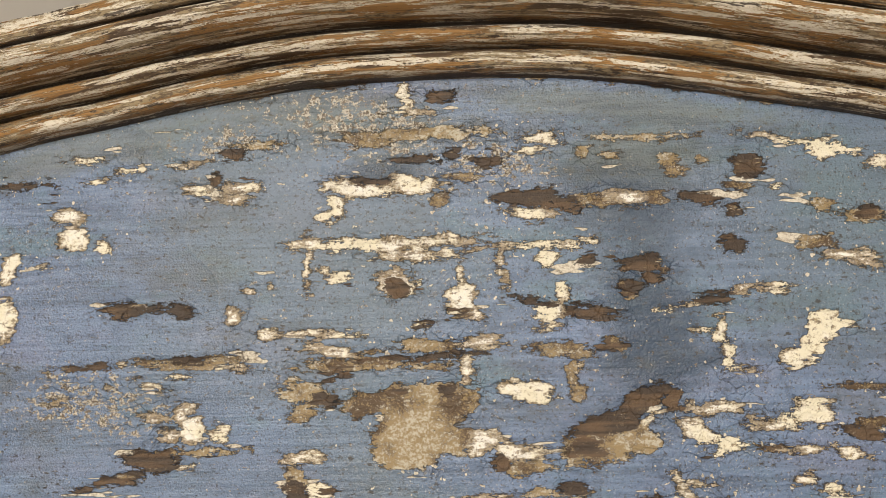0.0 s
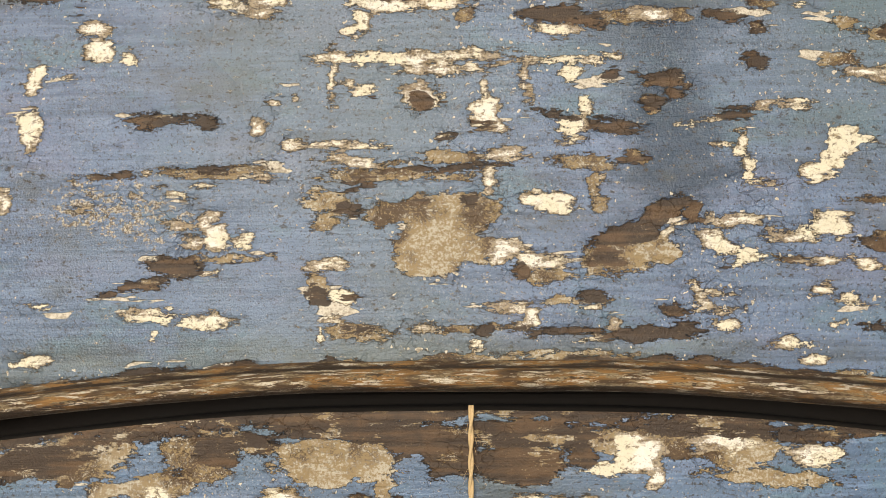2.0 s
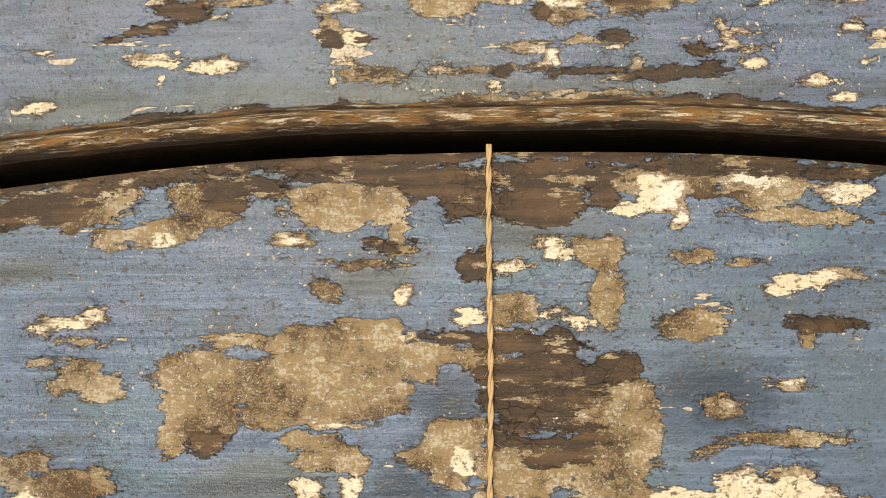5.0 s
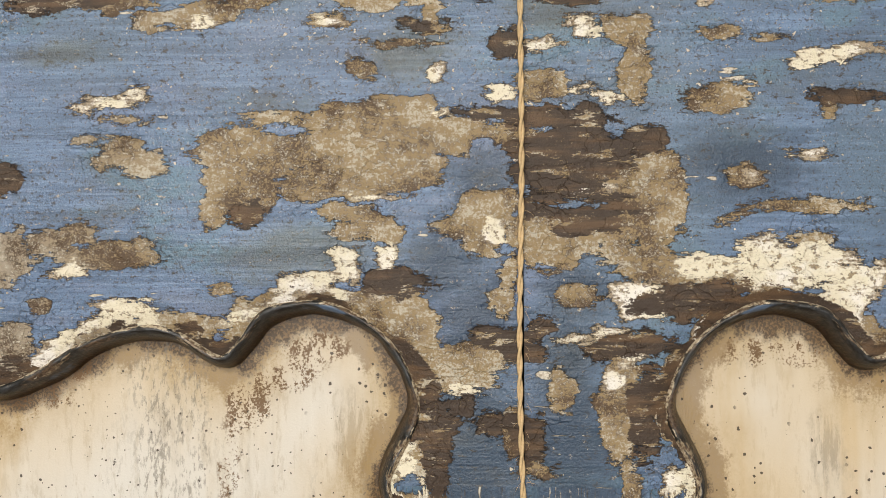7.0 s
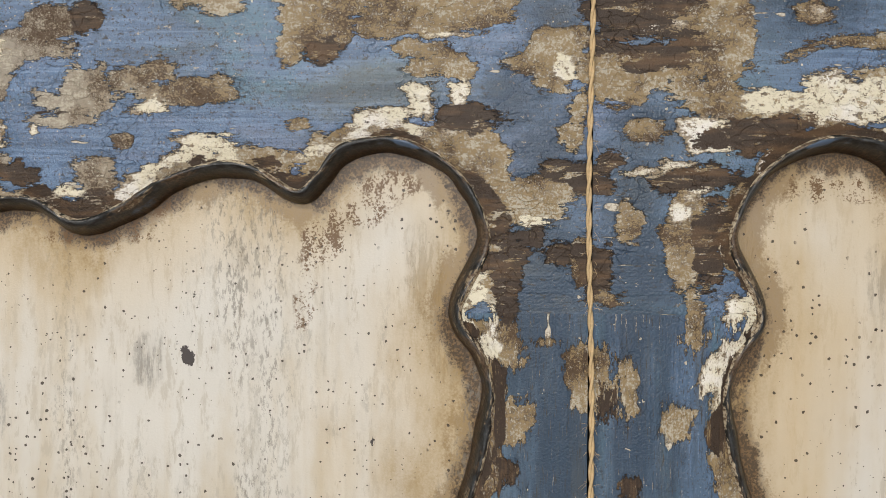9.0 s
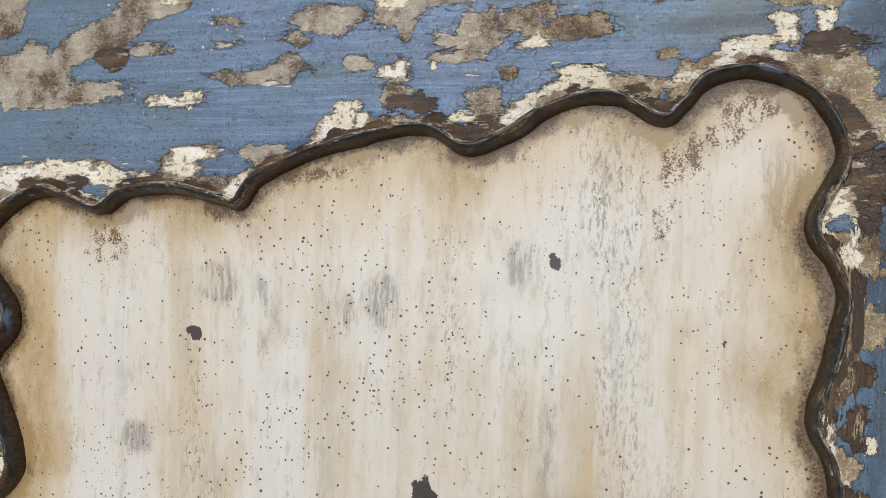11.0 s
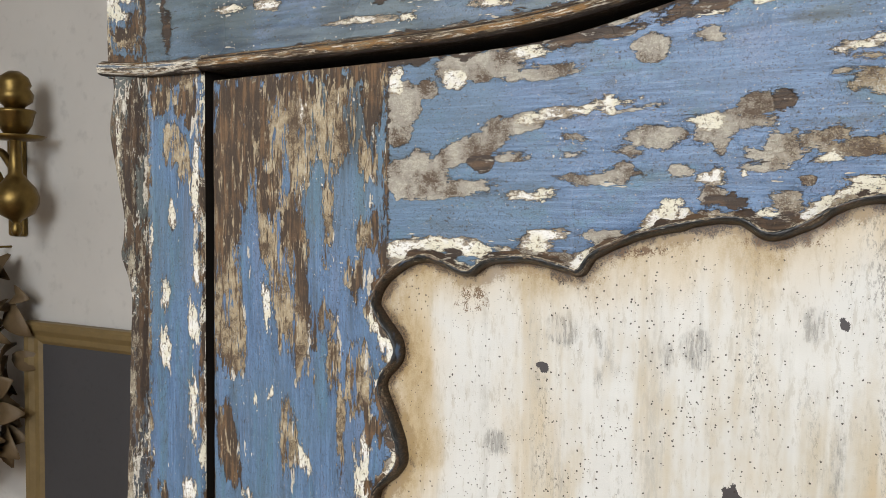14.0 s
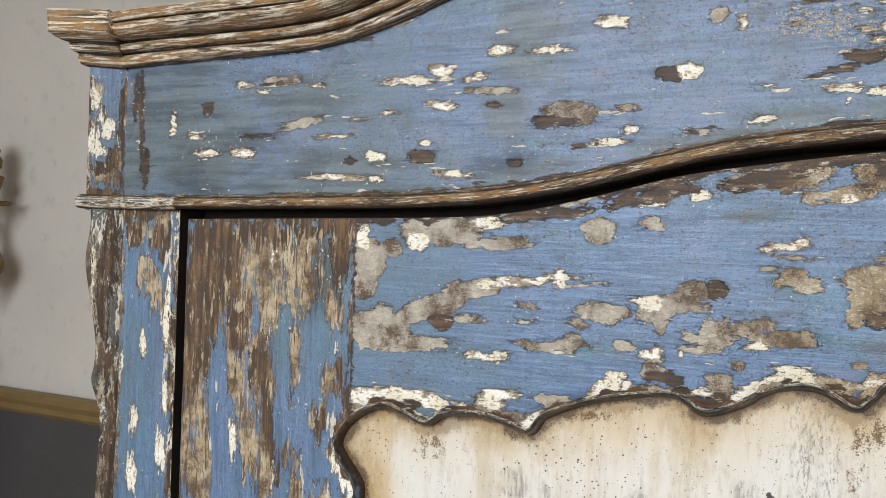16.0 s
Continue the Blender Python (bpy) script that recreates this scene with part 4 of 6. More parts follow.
worn(PANEL, "grime", [(-100, 1522, 2.5, 14, -8), (-94, 1537, 6, 7, 0), (-82, 1546, 11, 4, 10), (-73, 1556, 9, 4, 0), (87, 1555, 12, 4, 0), (-364, 1495, 11, 7, 0), (-290, 1525, 45.4, 2.2, 8), (-177, 1538, 15, 2, 0), (-157, 1548, 10.8, 2.2, 22)])
# areas of darker blue, mostly round the meeting stiles
worn(SOFT_PATCHES, "deep", [(-8, 1466, 23.1, 64.1, 5), (17, 1478, 15, 63, 4), (-17, 1510, 21, 48, 0), (17, 1517, 20, 51, 3), (-15, 1566, 17, 17, 0), (71, 1793, 21, 40, 0), (63, 1839, 26, 18, -2), (-17, 1846, 15, 7, -4), (70, 1617, 23, 15, -2), (-12, 1611, 13, 14, 0), (-16, 1531, 16, 26, 0), (16, 1538, 14, 30, 4), (-27, 1585, 15, 15, 0), (20, 1579, 15, 11, 0), (-570, 1689, 37, 31.1, 0)])
worn(SOFT_PATCHES, "deep", [(-309, 1690, 23, 11, 0), (-455, 1605, 20, 25, 3)])
worn(SOFT_PATCHES, "film", [(-37, 1867, 51, 12, -2), (68, 1851, 29, 12, -2), (-130, 1862, 31, 6, -2), (-139, 1714, 30, 8, 0), (-76, 1589, 35, 10, 0), (-158, 1658, 19, 5, 0), (11, 1672, 18, 8, 0), (-36, 1657, 19, 11, 0), (-296, 1771, 28.1, 37, -4), (-584, 1743, 51, 49, -2), (-310, 1724, 17, 23, -3), (-498, 1676, 74, 11, 0), (-465, 1613, 29, 33, 2)])
worn(SOFT_PATCHES, "crackle", [(-37, 1865, 41, 13, -3), (-70, 1860, 31, 7, -2), (20, 1848, 22, 9, 0), (-127, 1767, 28.1, 12, -4)])


def lattice(x, z, seed):
    """Smooth value noise in -1..1 on a unit lattice."""
    xi, zi = np.floor(x).astype(np.int64), np.floor(z).astype(np.int64)
    u, v = x - xi, z - zi
    u, v = u * u * (3 - 2 * u), v * v * (3 - 2 * v)

    def h(a, b):
        q = (a * 374761393 + b * 668265263 + seed * 982451653) & 0x7FFFFFFF
        q = ((q ^ (q >> 13)) * 1274126177) & 0x7FFFFFFF
        return (q ^ (q >> 16)) / 0x7FFFFFFF * 2.0 - 1.0

    return (h(xi, zi) * (1 - u) + h(xi + 1, zi) * u) * (1 - v) + (h(xi, zi + 1) * (1 - u) + h(xi + 1, zi + 1) * u) * v


def wear_field(x, z, board, layers=("tan", "cream", "wood"), along="x"):
    """How deep each point (metres) lies inside each worn layer, in millimetres, at most 6 outside."""
    x, z = x * 1000, z * 1000
    out = np.full((len(x), 3), -7.0)
    wx = x + 0.6 * lattice(x / 1.3, z / 1.0, 5) + 2.3 * lattice(x / 7.0, z / 5.0, 1) + 1.1 * lattice(x / 2.9, z / 2.3, 2)
    wz = z + 0.5 * lattice(x / 1.4, z / 0.9, 6) + 1.7 * lattice(x / 8.0, z / 5.0, 3) + 0.9 * lattice(x / 3.1, z / 2.1, 4)
    if along == "z":
        wx = x + 0.9 * lattice(x / 3.0, z / 16.0, 1) + 0.7 * lattice(x / 1.4, z / 6.0, 2)
        wz = z + 8.0 * lattice(x / 2.6, z / 26.0, 3) + 4.0 * lattice(x / 1.2, z / 9.0, 4)
    order = list(layers) + ["blue"]
    for layer in order:
        for i, (cx, cz, a, b, slant) in enumerate(board.get(layer, ())):
            near = np.nonzero((np.abs(x - cx) < a + b + 8) & (np.abs(z - cz) < a + b + 8))[0]
            if not len(near):
                continue
            soft = min(1.0, 0.25 + min(a, b) / 5.0)
            dx = x[near] + (wx[near] - x[near]) * soft - cx
            dz = z[near] + (wz[near] - z[near]) * soft - cz
            s, c = math.sin(radians(slant)), math.cos(radians(slant))
            u, v = np.abs(dx * c + dz * s) / a, np.abs(-dx * s + dz * c) / b
            d = (1.0 - (u ** 2.6 + v ** 2.6) ** (1 / 2.6)) * min(a, b) * 1.05 + 0.25
            d = np.clip(d, -7, 4)
            if layer == "blue":
                out[near] = np.minimum(out[near], -d[:, None])
            else:
                k = layers.index(layer)
                out[near, k] = np.maximum(out[near, k], d)
    return out


def patch_field(x, z):
    """Soft fields of deep blue, grey film and crackle: 1 at the heart, below 0 outside."""
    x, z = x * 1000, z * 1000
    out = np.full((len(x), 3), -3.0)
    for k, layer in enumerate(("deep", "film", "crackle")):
        for cx, cz, a, b, slant in SOFT_PATCHES.get(layer, ()):
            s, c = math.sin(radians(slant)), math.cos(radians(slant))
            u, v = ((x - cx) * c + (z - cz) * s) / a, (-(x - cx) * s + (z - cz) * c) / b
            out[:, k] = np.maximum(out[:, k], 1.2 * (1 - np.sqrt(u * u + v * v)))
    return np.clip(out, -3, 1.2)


def edge_wear(x, z, off, biases, reach, seed):
    """Wear that follows an edge: off is the distance from it in metres, biases and reach in millimetres for tan, cream, wood."""
    out = []
    for k, bias in enumerate(biases):
        n = lattice(x / 0.016, z / 0.016, seed + k) * 0.7 + lattice(x / 0.006, z / 0.006, seed + 7 + k) * 0.45
        out.append(bias + reach * n - off * 1000)
    return np.clip(np.stack(out, -1), -7, 3)


def curve_through(points, n=8):
    """Catmull-Rom through control points, n steps a span."""
    p = np.array([points[0], *points, points[-1]], float)
    t = np.linspace(0, 1, n, endpoint=False)[:, None]
    spans = [0.5 * (2 * b + (c - a) * t + (2 * a - 5 * b + 4 * c - d) * t ** 2 + (3 * b - a - 3 * c + d) * t ** 3)
             for a, b, c, d in zip(p, p[1:], p[2:], p[3:])]
    return np.vstack([*spans, p[-1:]])


def arch(points):
    """A height along x that is the same on both sides of the middle."""
    c = curve_through(points, 10)
    return lambda x: np.interp(np.abs(x), c[:, 0], c[:, 1])


door_top = arch([(0, 1.697), (0.055, 1.6962), (0.093, 1.6942), (0.132, 1.6905), (0.171, 1.686), (0.201, 1.6815), (0.234, 1.6735), (0.27, 1.665), (0.308, 1.658), (0.348, 1.6548), (0.42, 1.653), (0.60, 1.6495)])
bead_line = arch([(0, 1.7079), (0.055, 1.7076), (0.093, 1.7052), (0.132, 1.702), (0.172, 1.6976), (0.201, 1.6919), (0.235, 1.6842), (0.27, 1.6766), (0.308, 1.6706), (0.349, 1.667), (0.42, 1.6645), (0.66, 1.6615)])
cornice_line = arch([(0, 1.8815), (0.04, 1.8805), (0.08, 1.8755), (0.12, 1.868), (0.16, 1.860), (0.26, 1.8345), (0.358, 1.803), (0.397, 1.7905), (0.443, 1.780), (0.492, 1.777), (0.56, 1.7765), (0.66, 1.775)])


def mesh_from(name, verts, faces, material, smooth=True, **attributes):
    me = bpy.data.meshes.new(name)
    me.from_pydata(np.asarray(verts).tolist(), [], faces if isinstance(faces, list) else faces.tolist())
    me.materials.append(material)
    for key, value in attributes.items():
        a = me.attributes.new(key, "FLOAT_VECTOR", "POINT")
        a.data.foreach_set("vector", np.ascontiguousarray(value, np.float32).ravel())
    if smooth:
        me.polygons.foreach_set("use_smooth", [True] * len(me.polygons))
    me.update()
    return me


def under(ob, parent, label=""):
    ob.parent = parent
    return tagged(ob, label)


def part(name, bm, material, parent, label=""):
    me = bpy.data.meshes.new(name)
    bm.to_mesh(me)
    bm.free()
    me.materials.append(material)
    ob = new(name, me)
    ob.parent = parent
    return tagged(ob, label)


def box_bm(x0, x1, y0, y1, z0, z1, bevel=0.002):
    bm = bmesh.new()
    bmesh.ops.create_cube(bm, size=1.0, matrix=Matrix.Translation(((x0 + x1) / 2, (y0 + y1) / 2, (z0 + z1) / 2)) @ Matrix.Diagonal((x1 - x0, y1 - y0, z1 - z0, 1)))
    if bevel:
        bmesh.ops.bevel(bm, geom=bm.edges[:], offset=bevel, segments=2, affect="EDGES", profile=0.5)
    return bm


def lathe_bm(profile, steps=24, centre=(0, 0, 0)):
    bm = bmesh.new()
    rings = [[bm.verts.new((centre[0] + r * math.cos(2 * math.pi * i / steps), centre[1] + r * math.sin(2 * math.pi * i / steps), centre[2] + z)) for i in range(steps)] for r, z in profile]
    for a, b in zip(rings, rings[1:]):
        for i in range(steps):
            bm.faces.new((a[i], a[(i + 1) % steps], b[(i + 1) % steps], b[i]))
    bm.faces.new(rings[0][::-1]), bm.faces.new(rings[-1])
    for f in bm.faces:
        f.smooth = True
    return bm


def uneven(x, z):
    """The slow unevenness of a hand-planed board, in metres."""
    return 0.0006 * lattice(x / 0.09, z / 0.05, 21) + 0.0002 * lattice(x / 0.03, z / 0.012, 22)


def face_cells(keep):
    """Quads of a grid of shape (rows, columns) whose four corners are kept."""
    n, m = keep.shape
    i = np.arange(n * m).reshape(n, m)
    k = keep[:-1, :-1] & keep[1:, :-1] & keep[:-1, 1:] & keep[1:, 1:]
    return np.stack([i[:-1, :-1][k], i[:-1, 1:][k], i[1:, 1:][k], i[1:, :-1][k]], 1)


def board_mesh(name, x, z, y, faces, material, board, depth, extra=None, along="x"):
    """A painted face with its edges turned back by depth; extra is further wear."""
    used = np.unique(faces)
    remap = np.full(x.size, -1)
    remap[used] = np.arange(len(used))
    f = remap[faces]
    px, pz, py = x.ravel()[used], z.ravel()[used], y.ravel()[used]
    field = wear_field(px, pz, board, along=along)
    if extra is not None:
        field = np.maximum(field, extra.reshape(-1, 3)[used])
    soil = patch_field(px, pz)
    # the paint film stands proud of what shows where it has flaked
    lost = np.clip(field.max(1) * 0.8 + 0.5, 0, 1)
    py = py + 0.00025 * lost * lost * (3 - 2 * lost) + 0.0001 * np.clip(field[:, 2] + 0.3, 0, 1)
    edges = np.concatenate([f[:, [0, 1]], f[:, [1, 2]], f[:, [2, 3]], f[:, [3, 0]]])
    key = np.sort(edges, 1)
    _, first, count = np.unique(key[:, 0] * 10_000_000 + key[:, 1], return_index=True, return_counts=True)
    rim = edges[first[count == 1]]
    rv = np.unique(rim)
    back = np.full(len(px), -1)
    back[rv] = len(px) + np.arange(len(rv))
    verts = np.column_stack([np.r_[px, px[rv], px[rv]], np.r_[py, py[rv] + 0.0002, py[rv] + depth], np.r_[pz, pz[rv], pz[rv]]])
    front, rear = back, back + len(rv)
    skirt = np.column_stack([front[rim[:, 1]], front[rim[:, 0]], rear[rim[:, 0]], rear[rim[:, 1]]])
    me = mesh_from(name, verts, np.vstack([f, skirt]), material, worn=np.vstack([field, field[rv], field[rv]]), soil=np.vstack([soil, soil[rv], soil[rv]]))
    # turned-back edges take the near-black that stands in for gap shade
    me.materials.append(GAP_SHADE_WOOD)
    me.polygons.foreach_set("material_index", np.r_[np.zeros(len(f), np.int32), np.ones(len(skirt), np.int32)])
    return me


def spaced(*runs):
    """Joined runs of (start, end, step)."""
    return np.unique(np.concatenate([np.linspace(a, b, max(2, int(round((b - a) / s)) + 1)) for a, b, s in runs]).round(6))


def sweep(name, points, outs, ups, profile, grooves, material, closed=True):
    """A moulding: profile of (out, up) carried along points; grooves gives how dark each profile point's colour goes.
    """
    points, outs, ups = np.asarray(points, float), np.asarray(outs, float), np.asarray(ups, float)
    n, m = len(points), len(profile)
    prof = np.array(profile)
    v = points[:, None] + outs[:, None] * prof[None, :, :1] + ups[:, None] * prof[None, :, 1:]
    s = np.r_[0, np.cumsum(np.linalg.norm(np.diff(points, axis=0), axis=1))] + points[0, 0] * 3
    l = np.r_[0, np.cumsum(np.linalg.norm(np.diff(prof, axis=0), axis=1))]
    run = np.stack([np.repeat(s[:, None], m, 1), np.repeat(l[None], n, 0), np.zeros((n, m))], 2)
    gr = np.zeros((n, m, 3))
    gr[..., 0] = np.array(grooves)[None]
    bulge = np.gradient(np.gradient(prof[:, 0]))
    gr[..., 1] = np.clip(-bulge / (np.abs(bulge).max() + 1e-9) * 3.0, 0, 1)[None]
    jit = lattice(run[..., 0] / 0.011, run[..., 1] / 0.004, 31) * 0.0004 + lattice(run[..., 0] / 0.05, run[..., 1] / 0.02, 32) * 0.0006
    v = v + outs[:, None] * jit[..., None]
    i = np.arange(n * m).reshape(n, m)
    f = np.stack([i[:-1, :-1], i[:-1, 1:], i[1:, 1:], i[1:, :-1]], 2).reshape(-1, 4).tolist()
    if closed:
        f += [i[0, ::-1].tolist(), i[-1].tolist()]
    return new(name, mesh_from(name, v.reshape(-1, 3), f, material, run=run.reshape(-1, 3), groove=gr.reshape(-1, 3)))


def fine_profile(pts, n=5):
    """Profile points made smooth, with the groove darkness of each carried along."""
    c = curve_through(pts, n)
    return c[:, :2].tolist(), np.clip(c[:, 2], 0, 1).tolist()


# ---- room ----
def structure(name, bm, material, label, category="wall"):
    return tagged(part(name, bm, material, None), label, category, kind="structure")


structure("floor", box_bm(-3.0, 2.6, -3.1, 0.9, -0.05, 0.0, 0), BOARDS, "brown wooden floor boards, worn", "floor")
structure("ceiling", box_bm(-3.0, 2.6, -3.1, 0.9, 2.64, 2.72, 0), CEILING_PAINT, "plain white painted ceiling", "ceiling")
structure("wall_north", box_bm(-3.0, 2.6, 0.75, 0.9, 0.0, 2.64, 0), PLASTER, "stained grey-white plaster wall behind the wardrobe")
structure("wall_west", box_bm(-3.12, -3.0, -3.1, 0.9, 0.0, 2.64, 0), PLASTER, "grey-white plaster side wall")
structure("wall_east", box_bm(2.6, 2.72, -3.1, 0.9, 0.0, 2.64, 0), PLASTER, "grey-white plaster side wall")
south = bmesh.new()
for x0, x1, z0, z1 in ((-3.0, -1.3, 0, 2.64), (0.5, 2.6, 0, 2.64), (-1.3, 0.5, 0, 1.65), (-1.3, 0.5, 2.55, 2.64)):
    bmesh.ops.create_cube(south, size=1.0, matrix=Matrix.Translation(((x0 + x1) / 2, -3.05, (z0 + z1) / 2)) @ Matrix.Diagonal((x1 - x0, 0.1, z1 - z0, 1)))
structure("wall_south", south, PLASTER, "grey-white plaster wall with a window opening")

# ---- wardrobe ----
wardrobe = tagged(new("wardrobe"), "antique wardrobe in flaking blue paint with cream panels and arched cornice", "wardrobe")
for x0, x1, name in ((-0.640, -0.618, "side_panel"), (0.618, 0.640, "side_panel")):
    part(name, box_bm(x0, x1, 0.03, 0.52, 0.06, 1.80), CARCASS, wardrobe)
part("back_panel", box_bm(-0.618, 0.618, 0.50, 0.52, 0.06, 1.80), CARCASS, wardrobe)
part("floor_board", box_bm(-0.618, 0.618, 0.03, 0.50, 0.10, 0.125), CARCASS, wardrobe)
part("plinth", box_bm(-0.66, 0.66, 0.0, 0.53, 0.0, 0.13, 0.006), CARCASS, wardrobe)
# door stops behind the gaps, in the same painted shade
part("door_stop", box_bm(-0.618, 0.618, 0.032, 0.05, 1.60, 1.70), GAP_SHADE_WOOD, wardrobe)
part("door_stop", box_bm(-0.618, -0.560, 0.032, 0.05, 0.13, 1.60), GAP_SHADE_WOOD, wardrobe)
part("door_stop", box_bm(0.560, 0.618, 0.032, 0.05, 0.13, 1.60), GAP_SHADE_WOOD, wardrobe)
part("door_stop", box_bm(-0.04, 0.04, 0.032, 0.05, 0.13, 1.60), GAP_SHADE_WOOD, wardrobe)

# frieze board between the bead and the cornice
fx = spaced((-0.648, 0.20, 0.0011), (0.20, 0.648, 0.006))
fv = np.linspace(0, 1, 160)[:, None]
FX = np.repeat(fx[None], len(fv), 0)
FZ = (bead_line(fx) - 0.003)[None] * (1 - fv) + (cornice_line(fx) + 0.012)[None] * fv
frieze = new("frieze_board", board_mesh("frieze_board", FX, FZ, uneven(FX, FZ), face_cells(np.ones(FX.shape, bool)), FRIEZE_PAINT, FRIEZE, 0.03,
                                         np.maximum(edge_wear(FX, FZ, FZ - bead_line(fx)[None] - 0.006, (-0.5, -2.5, 0.0), 3.0, 51), edge_wear(FX, FZ, cornice_line(fx)[None] - FZ, (0.0, -2.5, -0.5), 3.5, 61))))
under(frieze, wardrobe, "arched blue frieze board with chipped paint")

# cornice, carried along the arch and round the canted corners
# out, up, and how dark the colour goes at that point
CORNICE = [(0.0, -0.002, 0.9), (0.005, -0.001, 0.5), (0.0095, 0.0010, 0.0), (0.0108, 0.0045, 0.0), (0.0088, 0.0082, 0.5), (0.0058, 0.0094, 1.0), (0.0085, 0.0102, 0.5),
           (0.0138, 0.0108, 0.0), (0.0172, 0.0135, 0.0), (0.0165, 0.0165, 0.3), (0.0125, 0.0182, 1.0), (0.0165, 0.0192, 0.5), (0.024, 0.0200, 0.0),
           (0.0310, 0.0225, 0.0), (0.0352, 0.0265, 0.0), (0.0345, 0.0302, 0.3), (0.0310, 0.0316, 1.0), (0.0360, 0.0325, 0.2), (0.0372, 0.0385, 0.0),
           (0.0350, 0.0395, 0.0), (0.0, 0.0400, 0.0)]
prof, groove_tone = fine_profile([(o * 0.82, u * 0.79, g) for o, u, g in CORNICE], 4)
cx = spaced((-0.648, 0.25, 0.003), (0.25, 0.648, 0.008))
cz = cornice_line(cx)
slope = np.gradient(cz, cx)
up = np.column_stack([-slope, 0 * slope, 1 + 0 * slope]) / np.sqrt(1 + slope ** 2)[:, None]
up[:3], up[-3:] = (0, 0, 1), (0, 0, 1)
up *= 1 + 0.16 * np.clip((np.abs(cx)[:, None] - 0.42) / 0.2, 0, 1)
cornice = sweep("cornice", np.column_stack([cx, 0 * cx, cz]), np.tile((0, -1.0, 0), (len(cx), 1)), up, prof, groove_tone, CORNICE_WOOD)
under(cornice, wardrobe, "arched moulded cornice scraped to wood and cream")


def round_corner(name, side, z, profile, grooves, material, label):
    """A moulding that turns the corner pilaster, which swings forward from the front: front, cant, side."""
    plan = np.array([(-0.648, 0.0), (-0.673, -0.020), (-0.676, 0.52)])
    n1, n2 = np.array((0.625, -0.781)), np.array((-1.0, 0.0))
    mitre = np.array((-0.30, -0.92))
    first = (np.array((0, -1.0)) + n1) / (1 + np.array((0, -1.0)) @ n1)
    pts, outs = [], []
    for k in np.linspace(0, 1, 14):
        p = plan[0] * (1 - k) + plan[1] * k
        pts.append((p[0], p[1], z)), outs.append(first * (1 - k) + mitre * k)
    for k in np.linspace(0, 1, 12)[1:]:
        p = plan[1] * (1 - k) + plan[2] * k
        pts.append((p[0], p[1], z)), outs.append(mitre * (1 - k) + n2 * k)
    pts, outs = np.array(pts), np.column_stack([np.array(outs), np.zeros(len(outs))])
    if side > 0:
        pts, outs = pts * (-1, 1, 1), outs * (-1, 1, 1)
    return under(sweep(name, pts, outs, np.tile((0, 0, 1.0), (len(pts), 1)), profile, grooves, material), wardrobe, label)


for side in (-1, 1):
    block, darkened = fine_profile([(o, u * 1.15, g) for o, u, g in [(0.0, -0.002, 0.9), (0.005, -0.001, 0.4), (0.008, 0.003, 0.0), (0.0072, 0.006, 0.9), (0.0135, 0.0075, 0.1), (0.0160, 0.010, 0.0), (0.0150, 0.0125, 0.9), (0.0230, 0.0135, 0.2),
                                (0.0290, 0.0160, 0.0), (0.0325, 0.0175, 0.0), (0.0335, 0.0240, 0.0), (0.0338, 0.0310, 0.0), (0.0315, 0.0330, 0.0), (0.0, 0.0335, 0.0)]], 4)
    round_corner("cornice_end", side, 1.7752, block, darkened, CORNICE_WOOD, "mitred cornice end, scraped brown")

# roof over the carcass, behind the cornice
rx = spaced((-0.652, 0.652, 0.02))
rz = cornice_line(rx) + 0.031
rv = np.vstack([np.column_stack([rx, 0 * rx + y, rz + dz]) for y, dz in ((0.0, 0), (0.52, 0), (0.52, -0.02), (0.0, -0.02))])
n = len(rx)
rf = [(k * n + i, k * n + i + 1, ((k + 1) % 4) * n + i + 1, ((k + 1) % 4) * n + i) for k in range(4) for i in range(n - 1)]
under(new("roof_board", mesh_from("roof_board", rv, rf, CARCASS, False)), wardrobe)
bx = spaced((-0.652, 0.652, 0.02))
bv = np.vstack([np.column_stack([bx, 0 * bx + 0.52, f(bx)]) for f in (lambda x: 0 * x + 1.70, lambda x: cornice_line(x) + 0.03)])
under(new("roof_back", mesh_from("roof_back", bv, [(i, i + 1, len(bx) + i + 1, len(bx) + i) for i in range(len(bx) - 1)], CARCASS, False)), wardrobe)

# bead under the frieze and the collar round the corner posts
# third value darkens the colour: the underside's shadow is painted in
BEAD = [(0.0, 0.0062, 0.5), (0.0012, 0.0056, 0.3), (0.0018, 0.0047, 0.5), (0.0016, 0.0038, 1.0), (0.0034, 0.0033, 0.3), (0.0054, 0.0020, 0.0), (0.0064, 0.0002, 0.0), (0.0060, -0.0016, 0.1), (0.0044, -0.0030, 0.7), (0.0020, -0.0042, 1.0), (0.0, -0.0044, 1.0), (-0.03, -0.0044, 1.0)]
bprof, bead_shade = fine_profile(BEAD, 4)
bx = spaced((-0.589, 0.25, 0.003), (0.25, 0.589, 0.008))
bz = bead_line(bx)
slope = np.gradient(bz, bx)
up = np.column_stack([-slope, 0 * slope, 1 + 0 * slope]) / np.sqrt(1 + slope ** 2)[:, None]
under(sweep("bead_moulding", np.column_stack([bx, 0 * bx, bz]), np.tile((0, -1.0, 0), (len(bx), 1)), up, bprof, bead_shade, BEAD_WOOD), wardrobe, "thin gilded-brown bead moulding under the frieze")
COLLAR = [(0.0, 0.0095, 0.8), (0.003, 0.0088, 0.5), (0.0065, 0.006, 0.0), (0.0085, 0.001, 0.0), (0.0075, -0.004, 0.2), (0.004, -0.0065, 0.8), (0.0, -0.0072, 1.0)]
